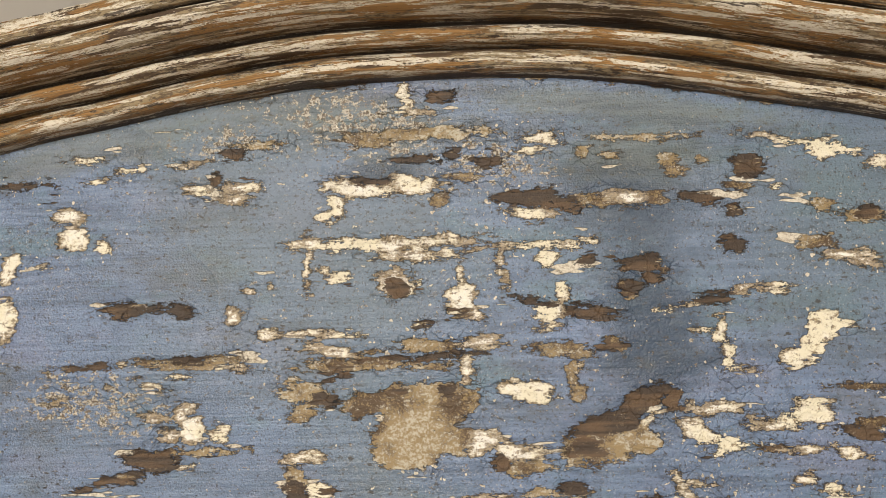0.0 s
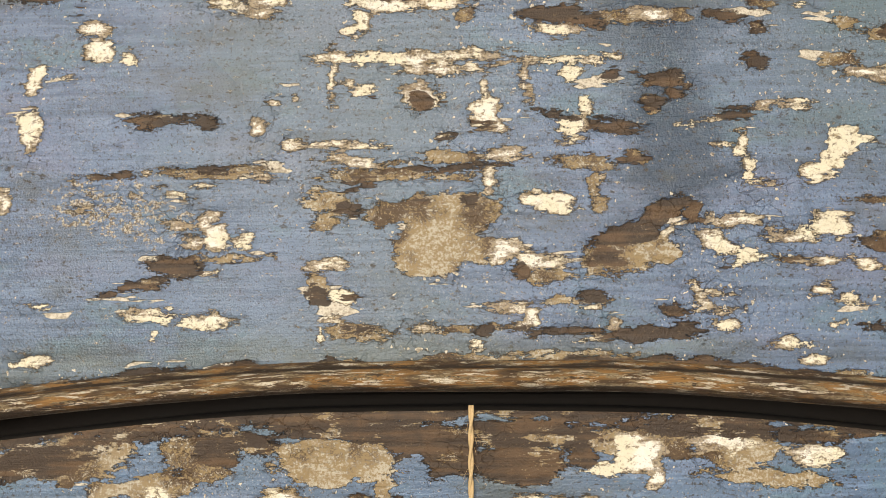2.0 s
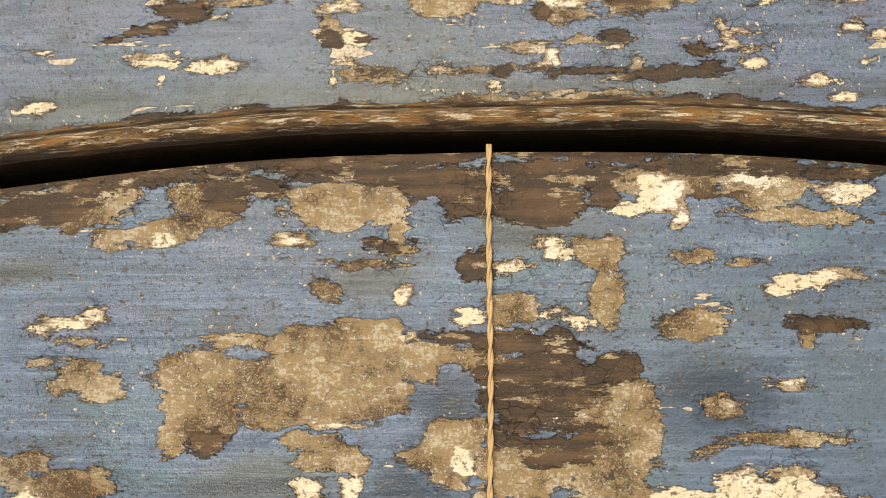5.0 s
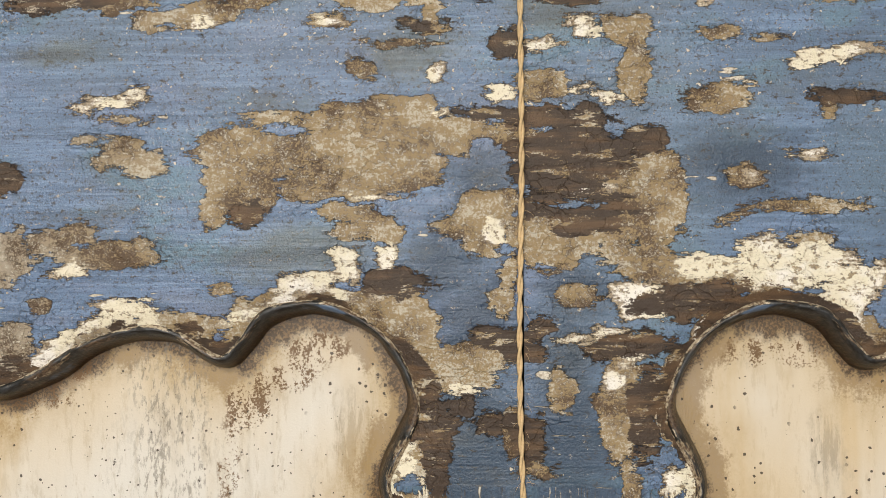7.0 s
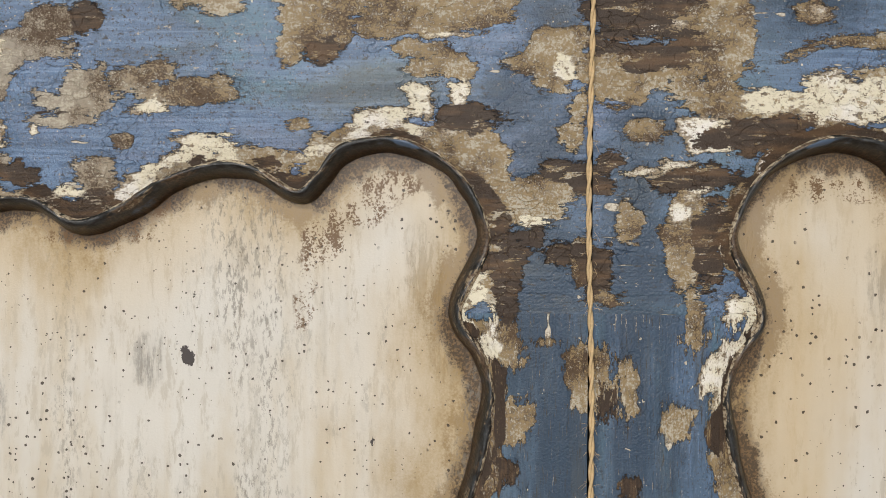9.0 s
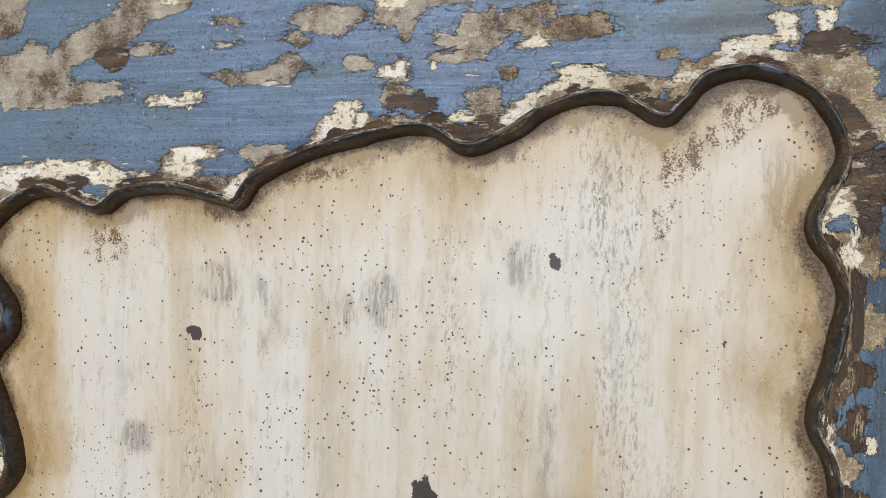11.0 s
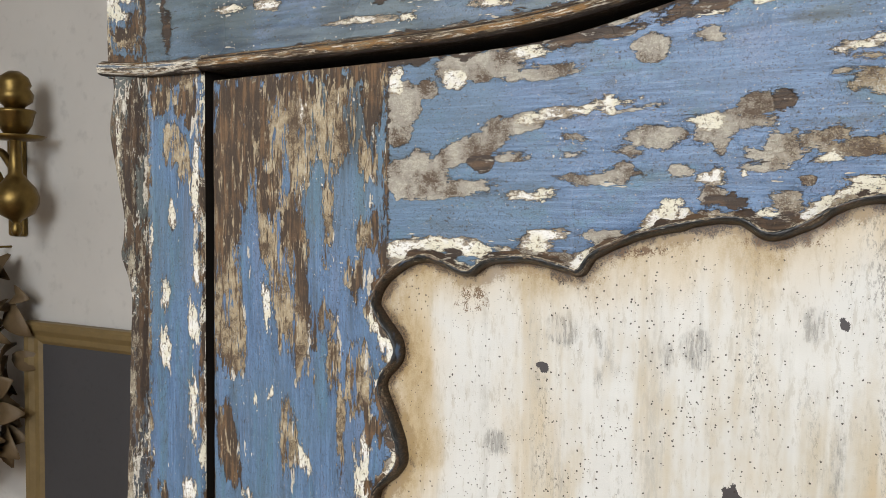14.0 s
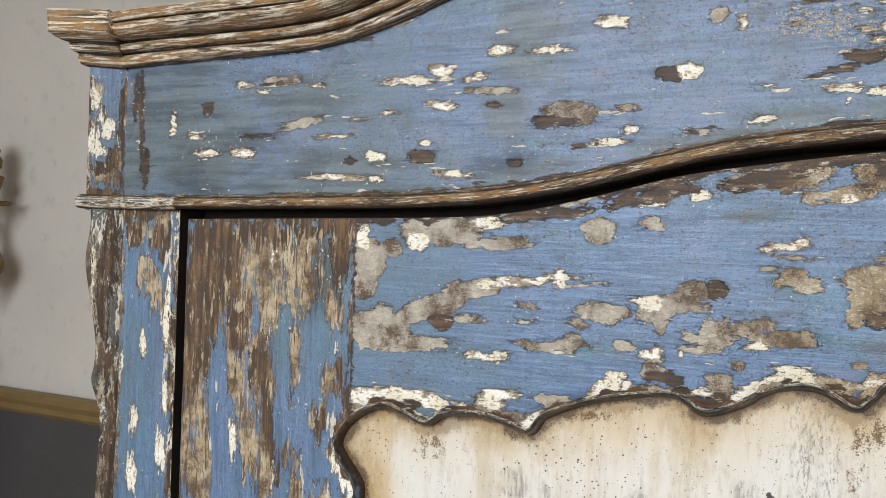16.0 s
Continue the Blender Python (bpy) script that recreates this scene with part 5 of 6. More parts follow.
cprof, collar_tone = fine_profile([(o * 0.75, u * 0.72, g) for o, u, g in COLLAR], 4)
for side in (-1, 1):
    round_corner("collar", side, 1.6612, cprof, collar_tone, COLLAR_WOOD, "rounded collar moulding, rubbed bare")
    gx = np.linspace(-0.648, -0.589, 24)
    pts = np.column_stack([gx * -side, 0 * gx, 0 * gx + 1.6614])
    under(sweep("collar", pts, np.tile((0, -1.0, 0), (24, 1)), np.tile((0, 0, 1.0), (24, 1)), cprof, collar_tone, COLLAR_WOOD), wardrobe)

# canted pilaster heads beside the frieze, posts and scalloped brackets below
bracket_edge = curve_through([(1.658, -0.671), (1.642, -0.6705), (1.614, -0.6728), (1.581, -0.669), (1.548, -0.6647), (1.528, -0.665), (1.514, -0.6668), (1.495, -0.662), (1.478, -0.6597), (1.455, -0.660), (1.422, -0.6612), (1.37, -0.6622), (1.29, -0.6643), (1.0, -0.668), (0.13, -0.668)], 8)[::-1]
for side in (-1, 1):
    step = 0.0016 if side < 0 else 0.008
    u = np.linspace(0, 1, 32 if side < 0 else 8)[None, :]
    z = spaced((1.655, 1.785, step))[:, None]
    X = (-0.648 - 0.025 * u + 0 * z) * -side
    Z = z + 0 * u
    Y = -0.020 * u + 0.004 * np.clip((u - 0.9) / 0.1, 0, 1) ** 2 + 0 * z + uneven(X, Z)
    f = face_cells(np.ones(X.shape, bool))
    f = f if side < 0 else f[:, ::-1]
    under(new("pilaster_head", board_mesh("pilaster_head", X, Z, Y, f, STILE_PAINT, PILASTER, 0.02, edge_wear(X, Z, 0.673 - np.abs(X), (1.5, 1.2, 1.0), 3.0, 47))), wardrobe, "canted blue pilaster head, rubbed white")
    part("side_return", box_bm(*sorted((-0.672 * -side, -0.653 * -side)), 0.001, 0.52, 1.655, 1.79), CARCASS, wardrobe)
    x = spaced((-0.648, -0.590, step))[None, :]
    z = spaced((0.13, 1.25, 0.03), (1.25, 1.658, step))[:, None]
    X, Z = (x + 0 * z) * -side, z + 0 * x
    # a worn rib runs along the outer margin of the post
    Y = uneven(X, Z) - 0.0026 * np.exp(-((np.abs(X) - 0.6455) / 0.0018) ** 2) + 0.003 * np.clip((0.5935 - np.abs(X)) / 0.003, 0, 1) ** 2
    f = face_cells(np.ones(X.shape, bool))
    f = f if side < 0 else f[:, ::-1]
    under(new("corner_post", board_mesh("corner_post", X, Z, Y, f, STILE_PAINT, POST, 0.03, np.maximum(np.maximum(edge_wear(X, Z, np.abs(X) - 0.590, (0.5, 3.4, -0.4), 3.2, 41), edge_wear(X, Z, 0.6495 - np.abs(X), (4.0, 2.2, 3.0), 3.0, 48)), edge_wear(X, Z, 1.655 - Z, (8, -2, 5), 9, 45)), "z")), wardrobe, "narrow blue door post with rubbed edges")
    xo = np.interp(z, bracket_edge[:, 0], bracket_edge[:, 1])
    X = (-0.648 + (xo + 0.648) * u) * -side
    Z = z + 0 * u
    Y = 0.8 * (0.648 - np.abs(X)) - 0.002 * np.sin(math.pi * u) + 0.005 * np.clip((u - 0.8) / 0.2, 0, 1) ** 2 + uneven(X, Z)
    f = face_cells(np.ones(X.shape, bool))
    f = f if side < 0 else f[:, ::-1]
    under(new("scalloped_bracket", board_mesh("scalloped_bracket", X, Z, Y, f, BRACKET_PAINT, POST, 0.014, edge_wear(X, Z, np.abs(np.abs(X) - np.abs(xo)), (5.0, 2.6, 3.0), 4.0, 43), "z")), wardrobe, "wavy-edged bracket strip scraped to brown wood")
    part("corner_stile", box_bm(*sorted((-0.656 * -side, -0.610 * -side)), 0.024, 0.52, 0.13, 1.655), CARCASS, wardrobe)

# ---- doors ----
# scalloped opening of the left door: control points, from the lower hinge side over the top
SCALLOP = [(-0.432, 0.33), (-0.432, 0.9), (-0.432, 1.15), (-0.432, 1.25), (-0.432, 1.31), (-0.436, 1.352), (-0.415, 1.383), (-0.431, 1.43), (-0.418, 1.457), (-0.436, 1.488), (-0.423, 1.511), (-0.398, 1.5225), (-0.382, 1.519),
           (-0.3645, 1.5135), (-0.350, 1.5215), (-0.324, 1.5245), (-0.298, 1.5193), (-0.2895, 1.5178), (-0.28, 1.529), (-0.2525, 1.541), (-0.2245, 1.548), (-0.1995, 1.551), (-0.1815, 1.5425),
           (-0.1635, 1.549), (-0.1505, 1.557), (-0.132, 1.563), (-0.118, 1.562), (-0.1025, 1.5535), (-0.095, 1.559), (-0.0862, 1.569), (-0.07, 1.572), (-0.0565, 1.568), (-0.045, 1.5595),
           (-0.0375, 1.547), (-0.0355, 1.534), (-0.045, 1.5115), (-0.037, 1.497), (-0.0335, 1.4835), (-0.036, 1.4635), (-0.0425, 1.437), (-0.036, 1.422), (-0.033, 1.40), (-0.036, 1.34), (-0.036, 1.25), (-0.036, 1.1), (-0.036, 0.8), (-0.036, 0.33)]
outline = curve_through(SCALLOP, 10)
seg = np.r_[0, np.cumsum(np.linalg.norm(np.diff(outline, axis=0), axis=1))]
even = np.unique(np.concatenate([np.arange(0, seg[-1], 0.0012)[(np.interp(np.arange(0, seg[-1], 0.0012), seg, outline[:, 1]) > 1.25)], np.arange(0, seg[-1], 0.03), seg[[0, -1]]]))
even = even[np.r_[True, np.diff(even) > 0.0007]]
outline = np.column_stack([np.interp(even, seg, outline[:, 0]), np.interp(even, seg, outline[:, 1])])
MIDDLE = 0.0065


def from_outline(x, z, loop):
    """Signed distance to the closed outline (positive outside) and its nearest point."""
    p = np.column_stack([x.ravel(), z.ravel()])
    best, place = np.full(len(p), 1e9), np.zeros_like(p)
    a, b = loop, np.roll(loop, -1, 0)
    inside = np.zeros(len(p), bool)
    for (ax, az), (bx2, bz2) in zip(a, b):
        dx, dz = bx2 - ax, bz2 - az
        t = np.clip(((p[:, 0] - ax) * dx + (p[:, 1] - az) * dz) / (dx * dx + dz * dz + 1e-12), 0, 1)
        qx, qz = ax + t * dx, az + t * dz
        d = (p[:, 0] - qx) ** 2 + (p[:, 1] - qz) ** 2
        m = d < best
        best[m], place[m, 0], place[m, 1] = d[m], qx[m], qz[m]
        if az != bz2:
            cross = ((az > p[:, 1]) != (bz2 > p[:, 1])) & (p[:, 0] < dx * (p[:, 1] - az) / (bz2 - az) + ax)
            inside ^= cross
    d = np.sqrt(best)
    return np.where(inside, -d, d).reshape(x.shape), place.reshape(*x.shape, 2)


def build_door(side):
    left = side < 0
    loop = outline if left else (outline * (-1, 1) + (2 * MIDDLE, 0))[::-1]
    x0, x1 = (-0.580, -0.0006) if left else (0.0006, 0.580)
    xs = spaced((x0, x1, 0.0012)) if left else spaced((x0, 0.20, 0.0012), (0.20, x1, 0.008))
    low = spaced((0.14, 1.26, 0.035))
    v = np.linspace(0, 1, 365)[1:, None]
    Z = np.vstack([np.repeat(low[:, None], len(xs), 1), 1.26 * (1 - v) + door_top(xs)[None] * v])
    X = np.repeat(xs[None], len(Z), 0)
    sd, place = from_outline(X, Z, loop)
    hug = np.abs(sd) < 0.0009
    X, Z = np.where(hug, place[..., 0], X), np.where(hug, place[..., 1], Z)
    keep = (sd > 0) | hug
    top = door_top(X)
    Y = uneven(X, Z) + 0.0007 * np.clip(1 - (top - Z) / 0.002, 0, 1) ** 2 + 0.0016 * np.clip(1 - (np.abs(X - (x0 if left else x1))) / 0.003, 0, 1) ** 2
    # the face dips slightly towards the scalloped edge
    Y += 0.0024 * np.clip(1 - sd / 0.010, 0, 1) ** 2
    rubbed = np.maximum(edge_wear(X, Z, sd, (4.5, 2.5, 2.5), 8.0, 71), edge_wear(X, Z, top - Z, (1.0, -1.5, 2.2), 3.5, 81))
    outer = np.abs(X - (x0 if left else x1))
    rubbed = np.maximum(rubbed, edge_wear(X, Z, outer, (0.5, -1.0, 1.2), 2.5, 91))
    cells = face_cells(keep)
    mx, mz = X.ravel()[cells].mean(1), Z.ravel()[cells].mean(1)
    hinge = (mx < -0.4245) if left else (mx > 0.4245 + 2 * MIDDLE)
    meet = ~hinge & (mz < 1.512) & (np.abs(mx) < 0.2)
    foot = ~hinge & ~meet & (mz < 0.6)
    rail = ~hinge & ~meet & ~foot
    door = part("door", box_bm(x0 + 0.004, x0 + 0.03, 0.0225, 0.03, 0.15, 1.64, 0.001) if left else box_bm(x1 - 0.03, x1 - 0.004, 0.0225, 0.03, 0.15, 1.64, 0.001), CARCASS, wardrobe, "closed blue door with a scalloped cream panel")
    for name, pick, mat in (("hinge_stile", hinge, STILE_PAINT), ("meeting_stile", meet, MEETING_PAINT), ("top_rail", rail, RAIL_PAINT), ("bottom_rail", foot, RAIL_PAINT)):
        if pick.any():
            under(new(name, board_mesh(name, X, Z, Y, cells[pick], mat, DOOR, 0.022, rubbed, "z" if name == "hinge_stile" else "x")), door)
    # panel behind the opening
    if left:
        px, pz = spaced((-0.446, -0.026, 0.002)), spaced((0.31, 1.27, 0.04), (1.27, 1.585, 0.002))
    else:
        px, pz = spaced((0.035, 0.20, 0.002), (0.20, 0.46, 0.01)), spaced((0.31, 1.27, 0.04), (1.27, 1.585, 0.002))
    PX, PZ = np.meshgrid(px, pz)
    rim, _ = from_outline(PX, PZ, loop)
    rims = np.zeros((PX.size, 3))
    rims[:, 0] = np.clip(-rim.ravel() * 1000, 0, 60)
    f = face_cells(np.ones(PX.shape, bool))
    field = wear_field(PX.ravel(), PZ.ravel(), PANEL, ("rub", "grime", "scab"))
    under(new("panel", mesh_from("panel", np.column_stack([PX.ravel(), 0.0095 + uneven(PX, PZ).ravel() * 1.4, PZ.ravel()]), f, PANEL_PAINT, worn=field, rim=rims)), door, "cream panel with drips, stains and soot flecks")
    part("panel_back", box_bm(px[0], px[-1], 0.013, 0.019, pz[0], pz[-1], 0), CARCASS, door)
    # moulded edge of the opening
    tang = np.gradient(loop, axis=0)
    tang /= np.linalg.norm(tang, axis=1)[:, None] + 1e-12
    for _ in range(2):
        tang[1:-1] = (tang[:-2] + 2 * tang[1:-1] + tang[2:]) / 4
    tang /= np.linalg.norm(tang, axis=1)[:, None] + 1e-12
    inward = np.column_stack([tang[:, 1], -tang[:, 0]])
    prof2 = [(-0.0018, 0.0030), (-0.0011, 0.0009), (0.0, 0.0004), (0.0010, 0.0007), (0.0020, 0.0018), (0.0030, 0.0032), (0.0040, 0.0054), (0.0048, 0.0075), (0.0052, 0.0098), (0.0052, 0.0115)]
    m = len(prof2)
    along = even if left else even[::-1]
    broad = 0.76 + 0.17 * lattice(along / 0.021, 0 * along, 91) + 0.08 * lattice(along / 0.007, 0 * along, 92)
    nick = 0.0005 * lattice(along / 0.005, 0 * along + 3.0, 93)
    V = np.stack([np.column_stack([loop[:, 0] + inward[:, 0] * s * broad, y + nick * (s < 0.002), loop[:, 1] + inward[:, 1] * s * broad]) for s, y in prof2], 1)
    run = np.stack([np.repeat(even[:, None] if left else even[::-1][:, None], m, 1), np.tile([s for s, _ in prof2], (len(loop), 1)), np.zeros((len(loop), m))], 2)
    i = np.arange(len(loop) * m).reshape(len(loop), m)
    f = np.stack([i[:-1, :-1], i[1:, :-1], i[1:, 1:], i[:-1, 1:]], 2).reshape(-1, 4)
    under(new("panel_moulding", mesh_from("panel_moulding", V.reshape(-1, 3), f, EDGE_PAINT, run=run.reshape(-1, 3))), door, "slate-black scalloped edge moulding, rubbed on its lip")
    return door


build_door(-1), build_door(1)

# ---- twine ----
def tube(points, radius, sides=6):
    p = np.asarray(points, float)
    t = np.gradient(p, axis=0)
    t /= np.linalg.norm(t, axis=1)[:, None]
    a = np.cross(t, (0.31, 0.93, 0.17))
    a /= np.linalg.norm(a, axis=1)[:, None]
    b = np.cross(t, a)
    r = np.broadcast_to(np.asarray(radius, float), (len(p),))[:, None]
    v = np.stack([p + r * (a * math.cos(2 * math.pi * k / sides) + b * math.sin(2 * math.pi * k / sides)) for k in range(sides)], 1)
    i = np.arange(len(p) * sides).reshape(len(p), sides)
    j = np.roll(i, -1, 1)
    f = np.stack([i[:-1], j[:-1], j[1:], i[1:]], 2).reshape(-1, 4).tolist() + [i[0, ::-1].tolist(), i[-1].tolist()]
    return v.reshape(-1, 3), f


tz = np.linspace(1.699, 1.02, 900)
tx = 0.0006 * np.sin(tz * 19) + 0.0004 * np.sin(tz * 47 + 1)
twine = tagged(new("twine"), "thin two-ply jute twine hanging down the meeting doors", "string")
for k in range(2):
    ph = (tz - 1.0) * 2 * math.pi / 0.017 + k * math.pi
    v, f = tube(np.column_stack([tx + 0.00045 * np.cos(ph), -0.0024 + 0.00045 * np.sin(ph), tz]), 0.00060)
    under(new("strand", mesh_from("strand", v, f, JUTE)), twine)
rng = random.Random(5)
fv, ff = [], []
for k in range(330):
    z = rng.uniform(1.05, 1.698)
    x, a = rng.choice((-1, 1)), rng.uniform(-1.2, 1.2)
    l = rng.uniform(0.0012, 0.0034)
    s = np.linspace(0, 1, 4)
    pts = np.column_stack([x * (0.0009 + s * l * math.cos(a)), -0.0026 - 0.001 * s * rng.random(), z + s * l * math.sin(a) - 0.0012 * s * s])
    v, f = tube(pts, 0.00005, 3)
    ff += [[q + len(fv) for q in face] for face in f]
    fv += v.tolist()
under(new("fibre_fuzz", mesh_from("fibre_fuzz", fv, ff, JUTE)), twine)["kind"] = "stuff"

# ---- plant in front of the door ----
def leaf_paint():
    k = Nodes("green_leaf")
    run = k.attr("run")
    n = k.noise(k.coords(60, 60, 60), 1.0, 4, 0.6)
    vein = k.math("ABSOLUTE", k.math("SUBTRACT", k.math("FRACT", k.math("ADD", k.math("MULTIPLY", run[0], 9.0), k.math("MULTIPLY", k.math("ABSOLUTE", run[1]), -2.5))), 0.5))
    c = k.mix(n, (0.035, 0.075, 0.010), (0.085, 0.15, 0.02))
    c = k.mix(k.step(vein, 0.0, 0.10, 0.35, 0.0), c, (0.22, 0.34, 0.08))
    blot = k.step(k.math("ADD", run[2], k.math("MULTIPLY", k.math("SUBTRACT", n, 0.5), 0.8)), 0.42, 0.5)
    c = k.mix(blot, c, k.mix(k.step(n, 0.5, 0.6), (0.045, 0.018, 0.008), (0.30, 0.13, 0.06)))
    k.bsdf.inputs["Subsurface Weight"].default_value = 0.0
    return k.finish(c, 0.42, k.math("ADD", n, vein), 0.0006, 0.5)


LEAF = leaf_paint()
STEM = plain("plant_stem", (0.12, 0.16, 0.04), 0.6, 60, 0.3)
CLAY = plain("terracotta_pot_clay", (0.40, 0.19, 0.10), 0.8, 30, 0.25)
plant = tagged(new("potted_plant"), "green potted plant with broad leaves, browned at the tips", "plant")
part("pot", lathe_bm([(0.085, 0.0), (0.09, 0.005), (0.115, 0.20), (0.125, 0.205), (0.125, 0.235), (0.112, 0.236), (0.108, 0.215), (0.02, 0.213)], 28, (-0.08, -0.24, 0.0)), CLAY, plant, "terracotta pot")


def leaf(tip, base, width, facing, blotch, seed):
    """A broad leaf from base to tip, cupped and uneven at its margin."""
    tip, base = np.array(tip), np.array(base)
    n, m = 26, 13
    t = np.linspace(0, 1, n)[:, None]
    s = np.linspace(-1, 1, m)[None, :]
    axis = tip - base
    across = np.cross(axis, facing)
    across /= np.linalg.norm(across)
    norm = np.cross(across, axis)
    norm /= np.linalg.norm(norm)
    w = width * np.sin(math.pi * np.clip(t, 0.02, 0.97) ** 1.1) ** 0.6 * (1 + 0.10 * lattice(t * 9 + 0 * s, np.sign(s) * 3.3 + 0 * t, seed))
    w = np.maximum(w, 0.0008)
    bow = 0.10 * np.linalg.norm(axis) * np.sin(math.pi * t)
    p = base + axis * t[..., None] + across * (w * s)[..., None] + norm * (bow + 0.22 * w * np.abs(s) ** 1.5 + 0.003 * lattice(t * 6 + 0 * s, s * 2 + 0 * t, seed + 1))[..., None]
    run = np.stack([t + 0 * s, s + 0 * t, blotch * np.clip((t - 0.72) / 0.28, 0, 1) * (0.55 + 0.45 * s)], 2)
    i = np.arange(n * m).reshape(n, m)
    f = np.stack([i[:-1, :-1], i[:-1, 1:], i[1:, 1:], i[1:, :-1]], 2).reshape(-1, 4)
    ob = new("leaf", mesh_from("leaf", p.reshape(-1, 3), f, LEAF, run=run.reshape(-1, 3)))
    so = ob.modifiers.new("thickness", "SOLIDIFY")
    so.thickness = 0.0006
    return under(ob, plant)


for tip, base, w, facing, blotch, seed in PLANT_LEAVES:
    leaf(tip, base, w, facing, blotch, seed)
    s = np.linspace(0, 1, 24)[:, None]
    foot = np.array((-0.08, -0.24, 0.21))
    bend = np.array((base[0], base[1], (base[2] + 0.2) / 2))
    v, f = tube((1 - s) ** 2 * foot + 2 * s * (1 - s) * bend + s * s * np.array(base), 0.0018 + 0.002 * (1 - s[:, 0]), 8)
    under(new("stem", mesh_from("stem", v, f, STEM)), plant)

# ---- beyond the wardrobe ----
picture = tagged(new("framed_board"), "dark slate board in a narrow gilt frame leaning on the wall", "picture frame")
FX0, FX1, FZ0, FZ1, FY = FRAME


def frame_bar(x0, z0, x1, z1):
    """One mitred bar of the frame, outer edge from corner to corner."""
    a, b = np.array((x0, z0)), np.array((x1, z1))
    d = (b - a) / np.linalg.norm(b - a)
    inn = np.array((d[1], -d[0]))
    section = [(0.0, 0.0), (0.0, -0.022), (0.006, -0.028), (0.018, -0.026), (0.030, -0.020), (0.042, -0.018), (0.050, -0.012), (0.052, 0.0)]
    v = []
    for end, along in ((a, d), (b, -d)):
        for s, y in section:
            q = end + inn * s + along * s
            v.append((q[0], FY + y, q[1]))
    k = len(section)
    f = [(i, (i + 1) % k, k + (i + 1) % k, k + i) for i in range(k)]
    me = mesh_from("frame_bar", v, f, GILT, False)
    under(new("frame_bar", me), picture)


for a, b in (((FX0, FZ1), (FX1, FZ1)), ((FX1, FZ1), (FX1, FZ0)), ((FX1, FZ0), (FX0, FZ0)), ((FX0, FZ0), (FX0, FZ1))):
    frame_bar(*a, *b)
part("board", box_bm(FX0 + 0.03, FX1 - 0.03, FY - 0.012, FY - 0.002, FZ0 + 0.03, FZ1 - 0.03, 0.001), SLATE, picture, "matt dark slate surface")
easel = tagged(part("low_cabinet", box_bm(FX0 - 0.5, FX1 + 0.02, FY - 0.25, 0.748, 0.0, FZ0 - 0.002, 0.006), CARCASS, None), "dark wooden cabinet under the framed board", "cabinet")

SX, SY, SZ = SCONCE
sconce = tagged(new("wall_sconce"), "old brass candle sconce on the wall with a turned drop", "sconce")
part("stem", lathe_bm([(0.004, -0.115), (0.010, -0.108), (0.012, -0.098), (0.006, -0.088), (0.012, -0.080), (0.036, -0.066), (0.046, -0.045), (0.047, -0.030), (0.040, -0.010), (0.024, 0.008), (0.014, 0.022), (0.011, 0.09), (0.015, 0.094)], 28, (SX, SY, SZ)), BRASS, sconce)
part("drip_pan", lathe_bm([(0.012, 0.092), (0.052, 0.094), (0.062, 0.101), (0.060, 0.103), (0.014, 0.098)], 32, (SX, SY, SZ)), BRASS, sconce)
part("candle_cup", lathe_bm([(0.014, 0.100), (0.022, 0.106), (0.034, 0.125), (0.040, 0.150), (0.043, 0.154), (0.040, 0.158), (0.026, 0.160)], 28, (SX, SY, SZ)), BRASS, sconce)
part("finial", lathe_bm([(0.018, 0.158), (0.022, 0.166), (0.036, 0.176), (0.038, 0.192), (0.030, 0.204), (0.034, 0.212), (0.028, 0.228), (0.012, 0.240)], 24, (SX, SY, SZ)), BRASS, sconce)
v, f = tube(np.column_stack([np.linspace(SX - 0.115, SX - 0.115, 20), np.linspace(SY, 0.745, 20), SZ - 0.02 + 0.05 * np.sin(np.linspace(0, math.pi * 1.6, 20))]), 0.008, 10)
under(new("arm", mesh_from("arm", v, f, BRASS)), sconce)
part("back_plate", box_bm(SX - 0.145, SX - 0.085, 0.738, 0.75, SZ - 0.12, SZ + 0.12, 0.006), BRASS, sconce)
v, f = tube(np.column_stack([np.linspace(SX, SX - 0.12, 16), 0 * np.linspace(0, 1, 16) + SY, SZ + 0.02 + 0.05 * np.sin(np.linspace(0, math.pi, 16))]), 0.009, 10)
under(new("arm", mesh_from("arm", v, f, BRASS)), sconce)

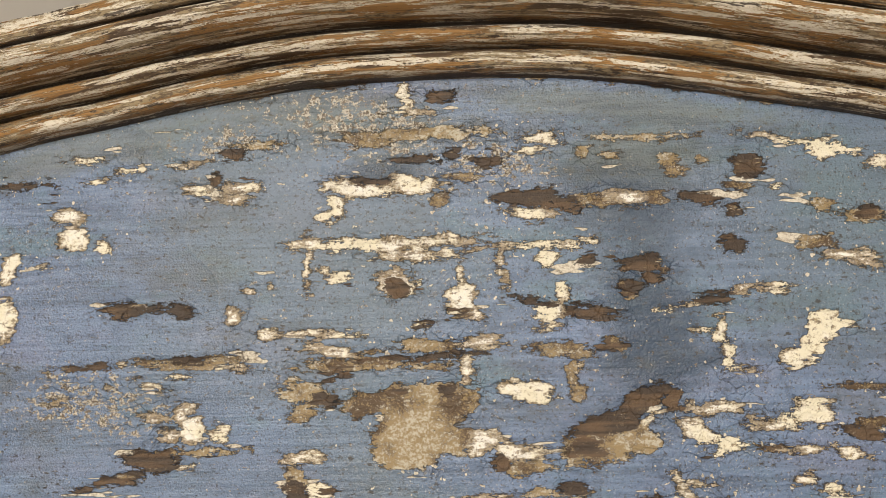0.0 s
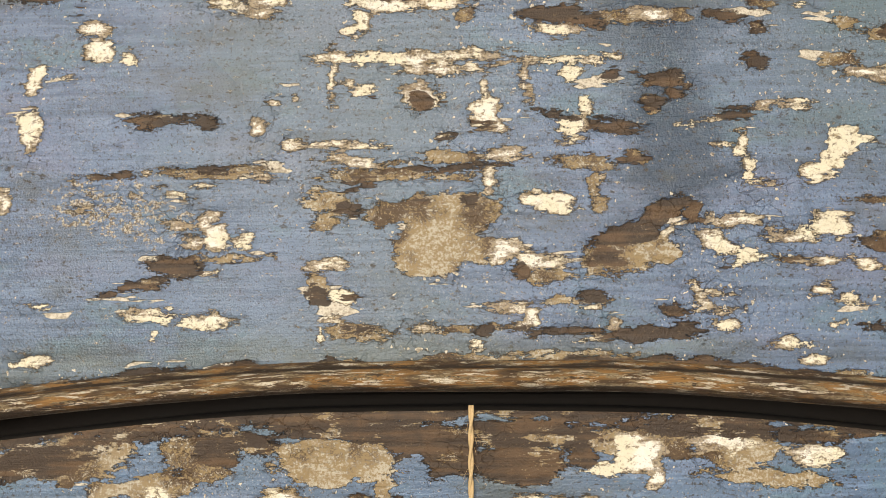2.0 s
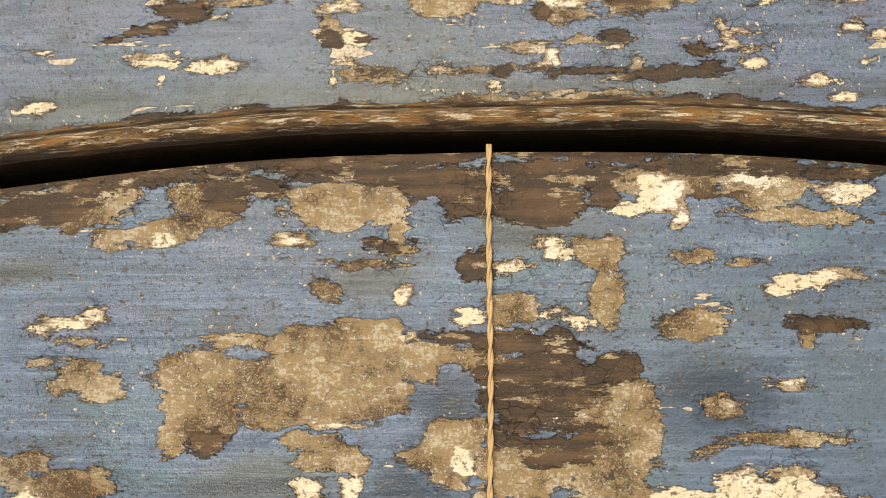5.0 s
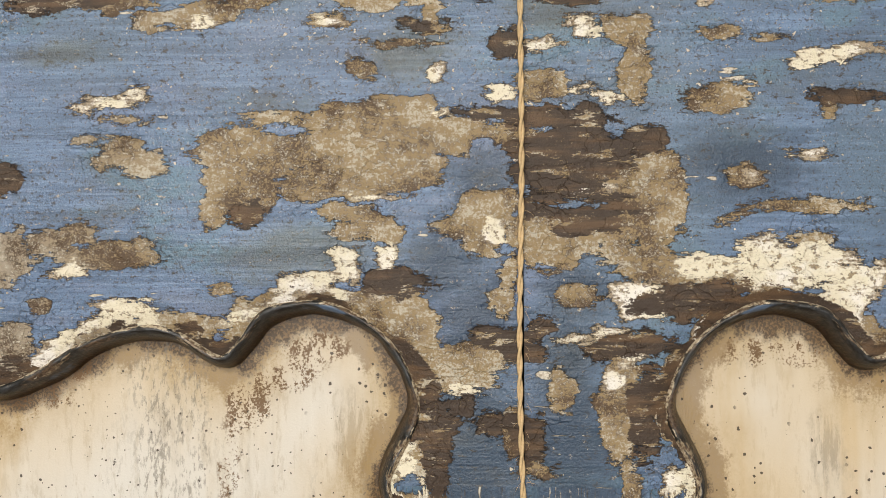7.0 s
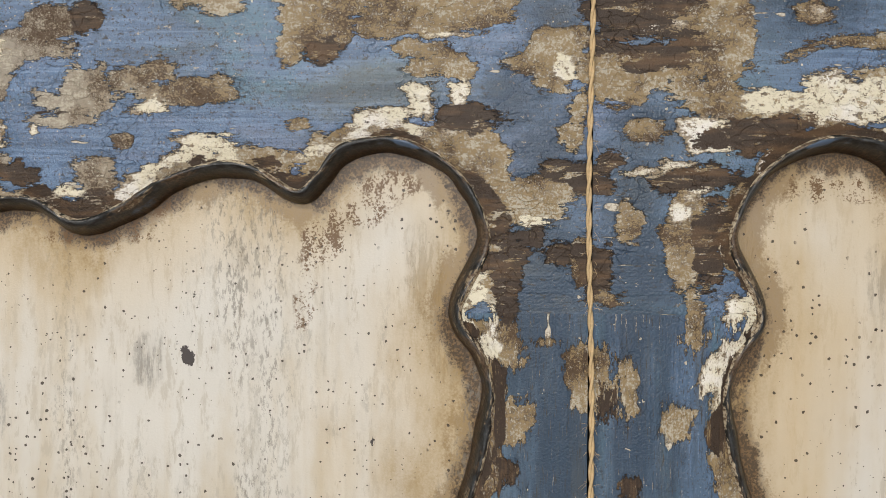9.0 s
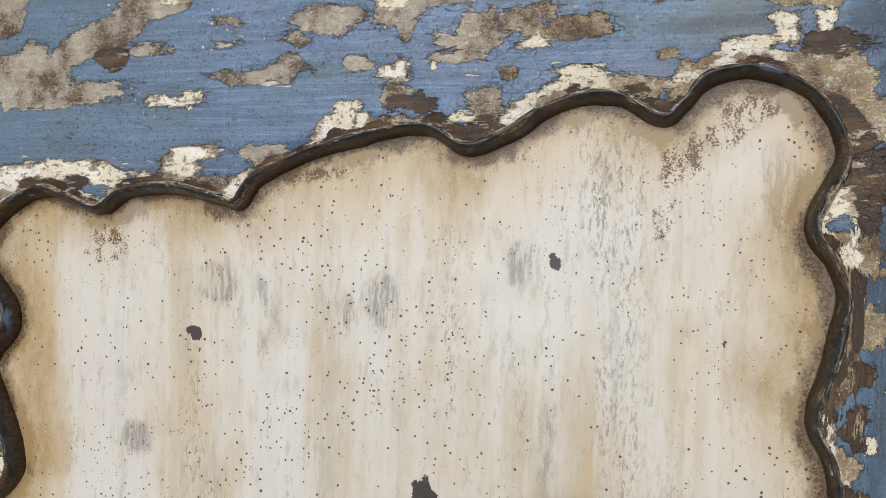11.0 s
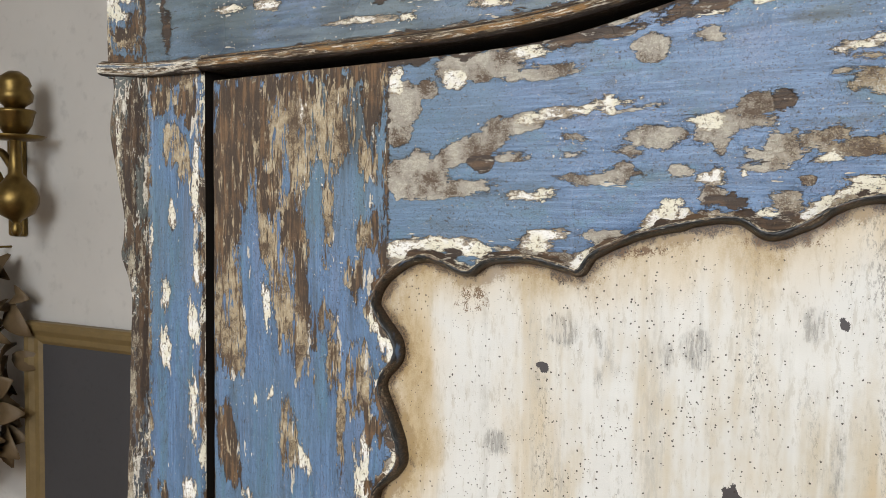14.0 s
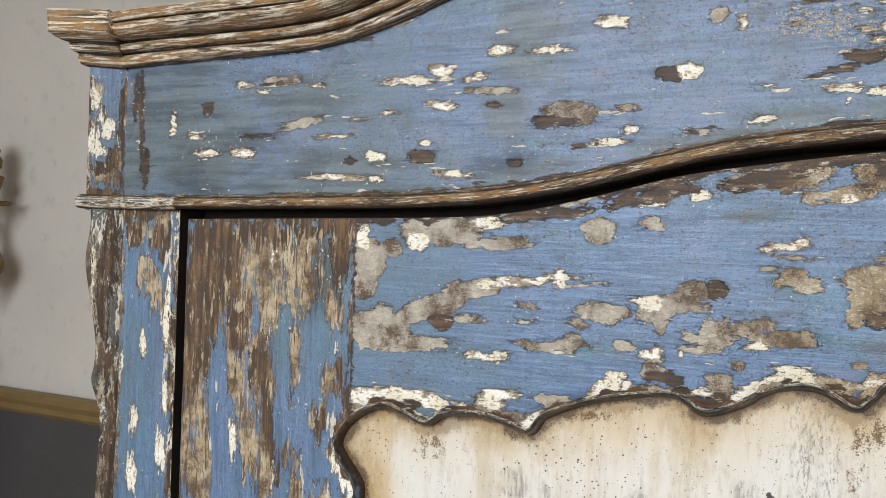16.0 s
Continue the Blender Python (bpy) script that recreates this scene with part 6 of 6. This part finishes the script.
GX, GY, GZ = GARLAND
garland = tagged(new("dried_leaf_garland"), "hanging bunch of brown dried leaves on the wall", "dried garland")
rng = random.Random(11)
for k in range(95):
    a = rng.uniform(0, 1)
    c = np.array((GX + rng.uniform(-0.08, 0.045) * (0.6 + 0.4 * math.sin(math.pi * a)), GY + rng.uniform(-0.05, 0.03), GZ - 0.46 * a))
    d = np.array((rng.uniform(-0.4, 0.9), rng.uniform(-0.7, 0.1), rng.uniform(-1.0, 0.2)))
    d = d / np.linalg.norm(d) * rng.uniform(0.07, 0.11)
    side_v = np.cross(d, (rng.uniform(-0.3, 0.3), -1, rng.uniform(-0.3, 0.3)))
    side_v = side_v / np.linalg.norm(side_v) * rng.uniform(0.018, 0.030)
    up_v = np.cross(side_v, d)
    up_v = up_v / np.linalg.norm(up_v) * 0.012
    vv = []
    for i in range(7):
        t = i / 6
        w = math.sin(math.pi * (0.06 + 0.92 * t)) ** 0.8
        for s in (-1, 0, 1):
            vv.append(c + d * t + side_v * s * w + up_v * (abs(s) * 0.8 * w + 1.3 * math.sin(math.pi * t)))
    ff = [(i * 3 + j, i * 3 + j + 1, i * 3 + j + 4, i * 3 + j + 3) for i in range(6) for j in range(2)]
    ob = new("dried_leaf", mesh_from("dried_leaf", vv, ff, DRIED))
    ob.modifiers.new("thickness", "SOLIDIFY").thickness = 0.0008
    under(ob, garland)
v, f = tube(np.column_stack([GX - 0.02 + 0 * np.linspace(0, 1, 8), np.linspace(GY, 0.75, 8), GZ + 0.01 + 0 * np.linspace(0, 1, 8)]), 0.003, 6)
under(new("hook", mesh_from("hook", v, f, BRASS)), garland)

# ---- what lights the room ----
lamp = tagged(new("ceiling_lamp"), "flat white ceiling lamp housing", "lamp")
part("housing", box_bm(-1.08, 0.18, -2.15, -1.75, 2.595, 2.64, 0.004), WHITE_PAINT, lamp)
window = tagged(new("window_1"), "white-painted window in the south wall", "window", kind="structure")
for x0, x1, z0, z1 in ((-1.3, -1.24, 1.65, 2.55), (0.44, 0.5, 1.65, 2.55), (-1.24, 0.44, 1.65, 1.71), (-1.24, 0.44, 2.49, 2.55)):
    part("window_frame", box_bm(x0, x1, -3.08, -3.02, z0, z1, 0.004), WHITE_PAINT, window)
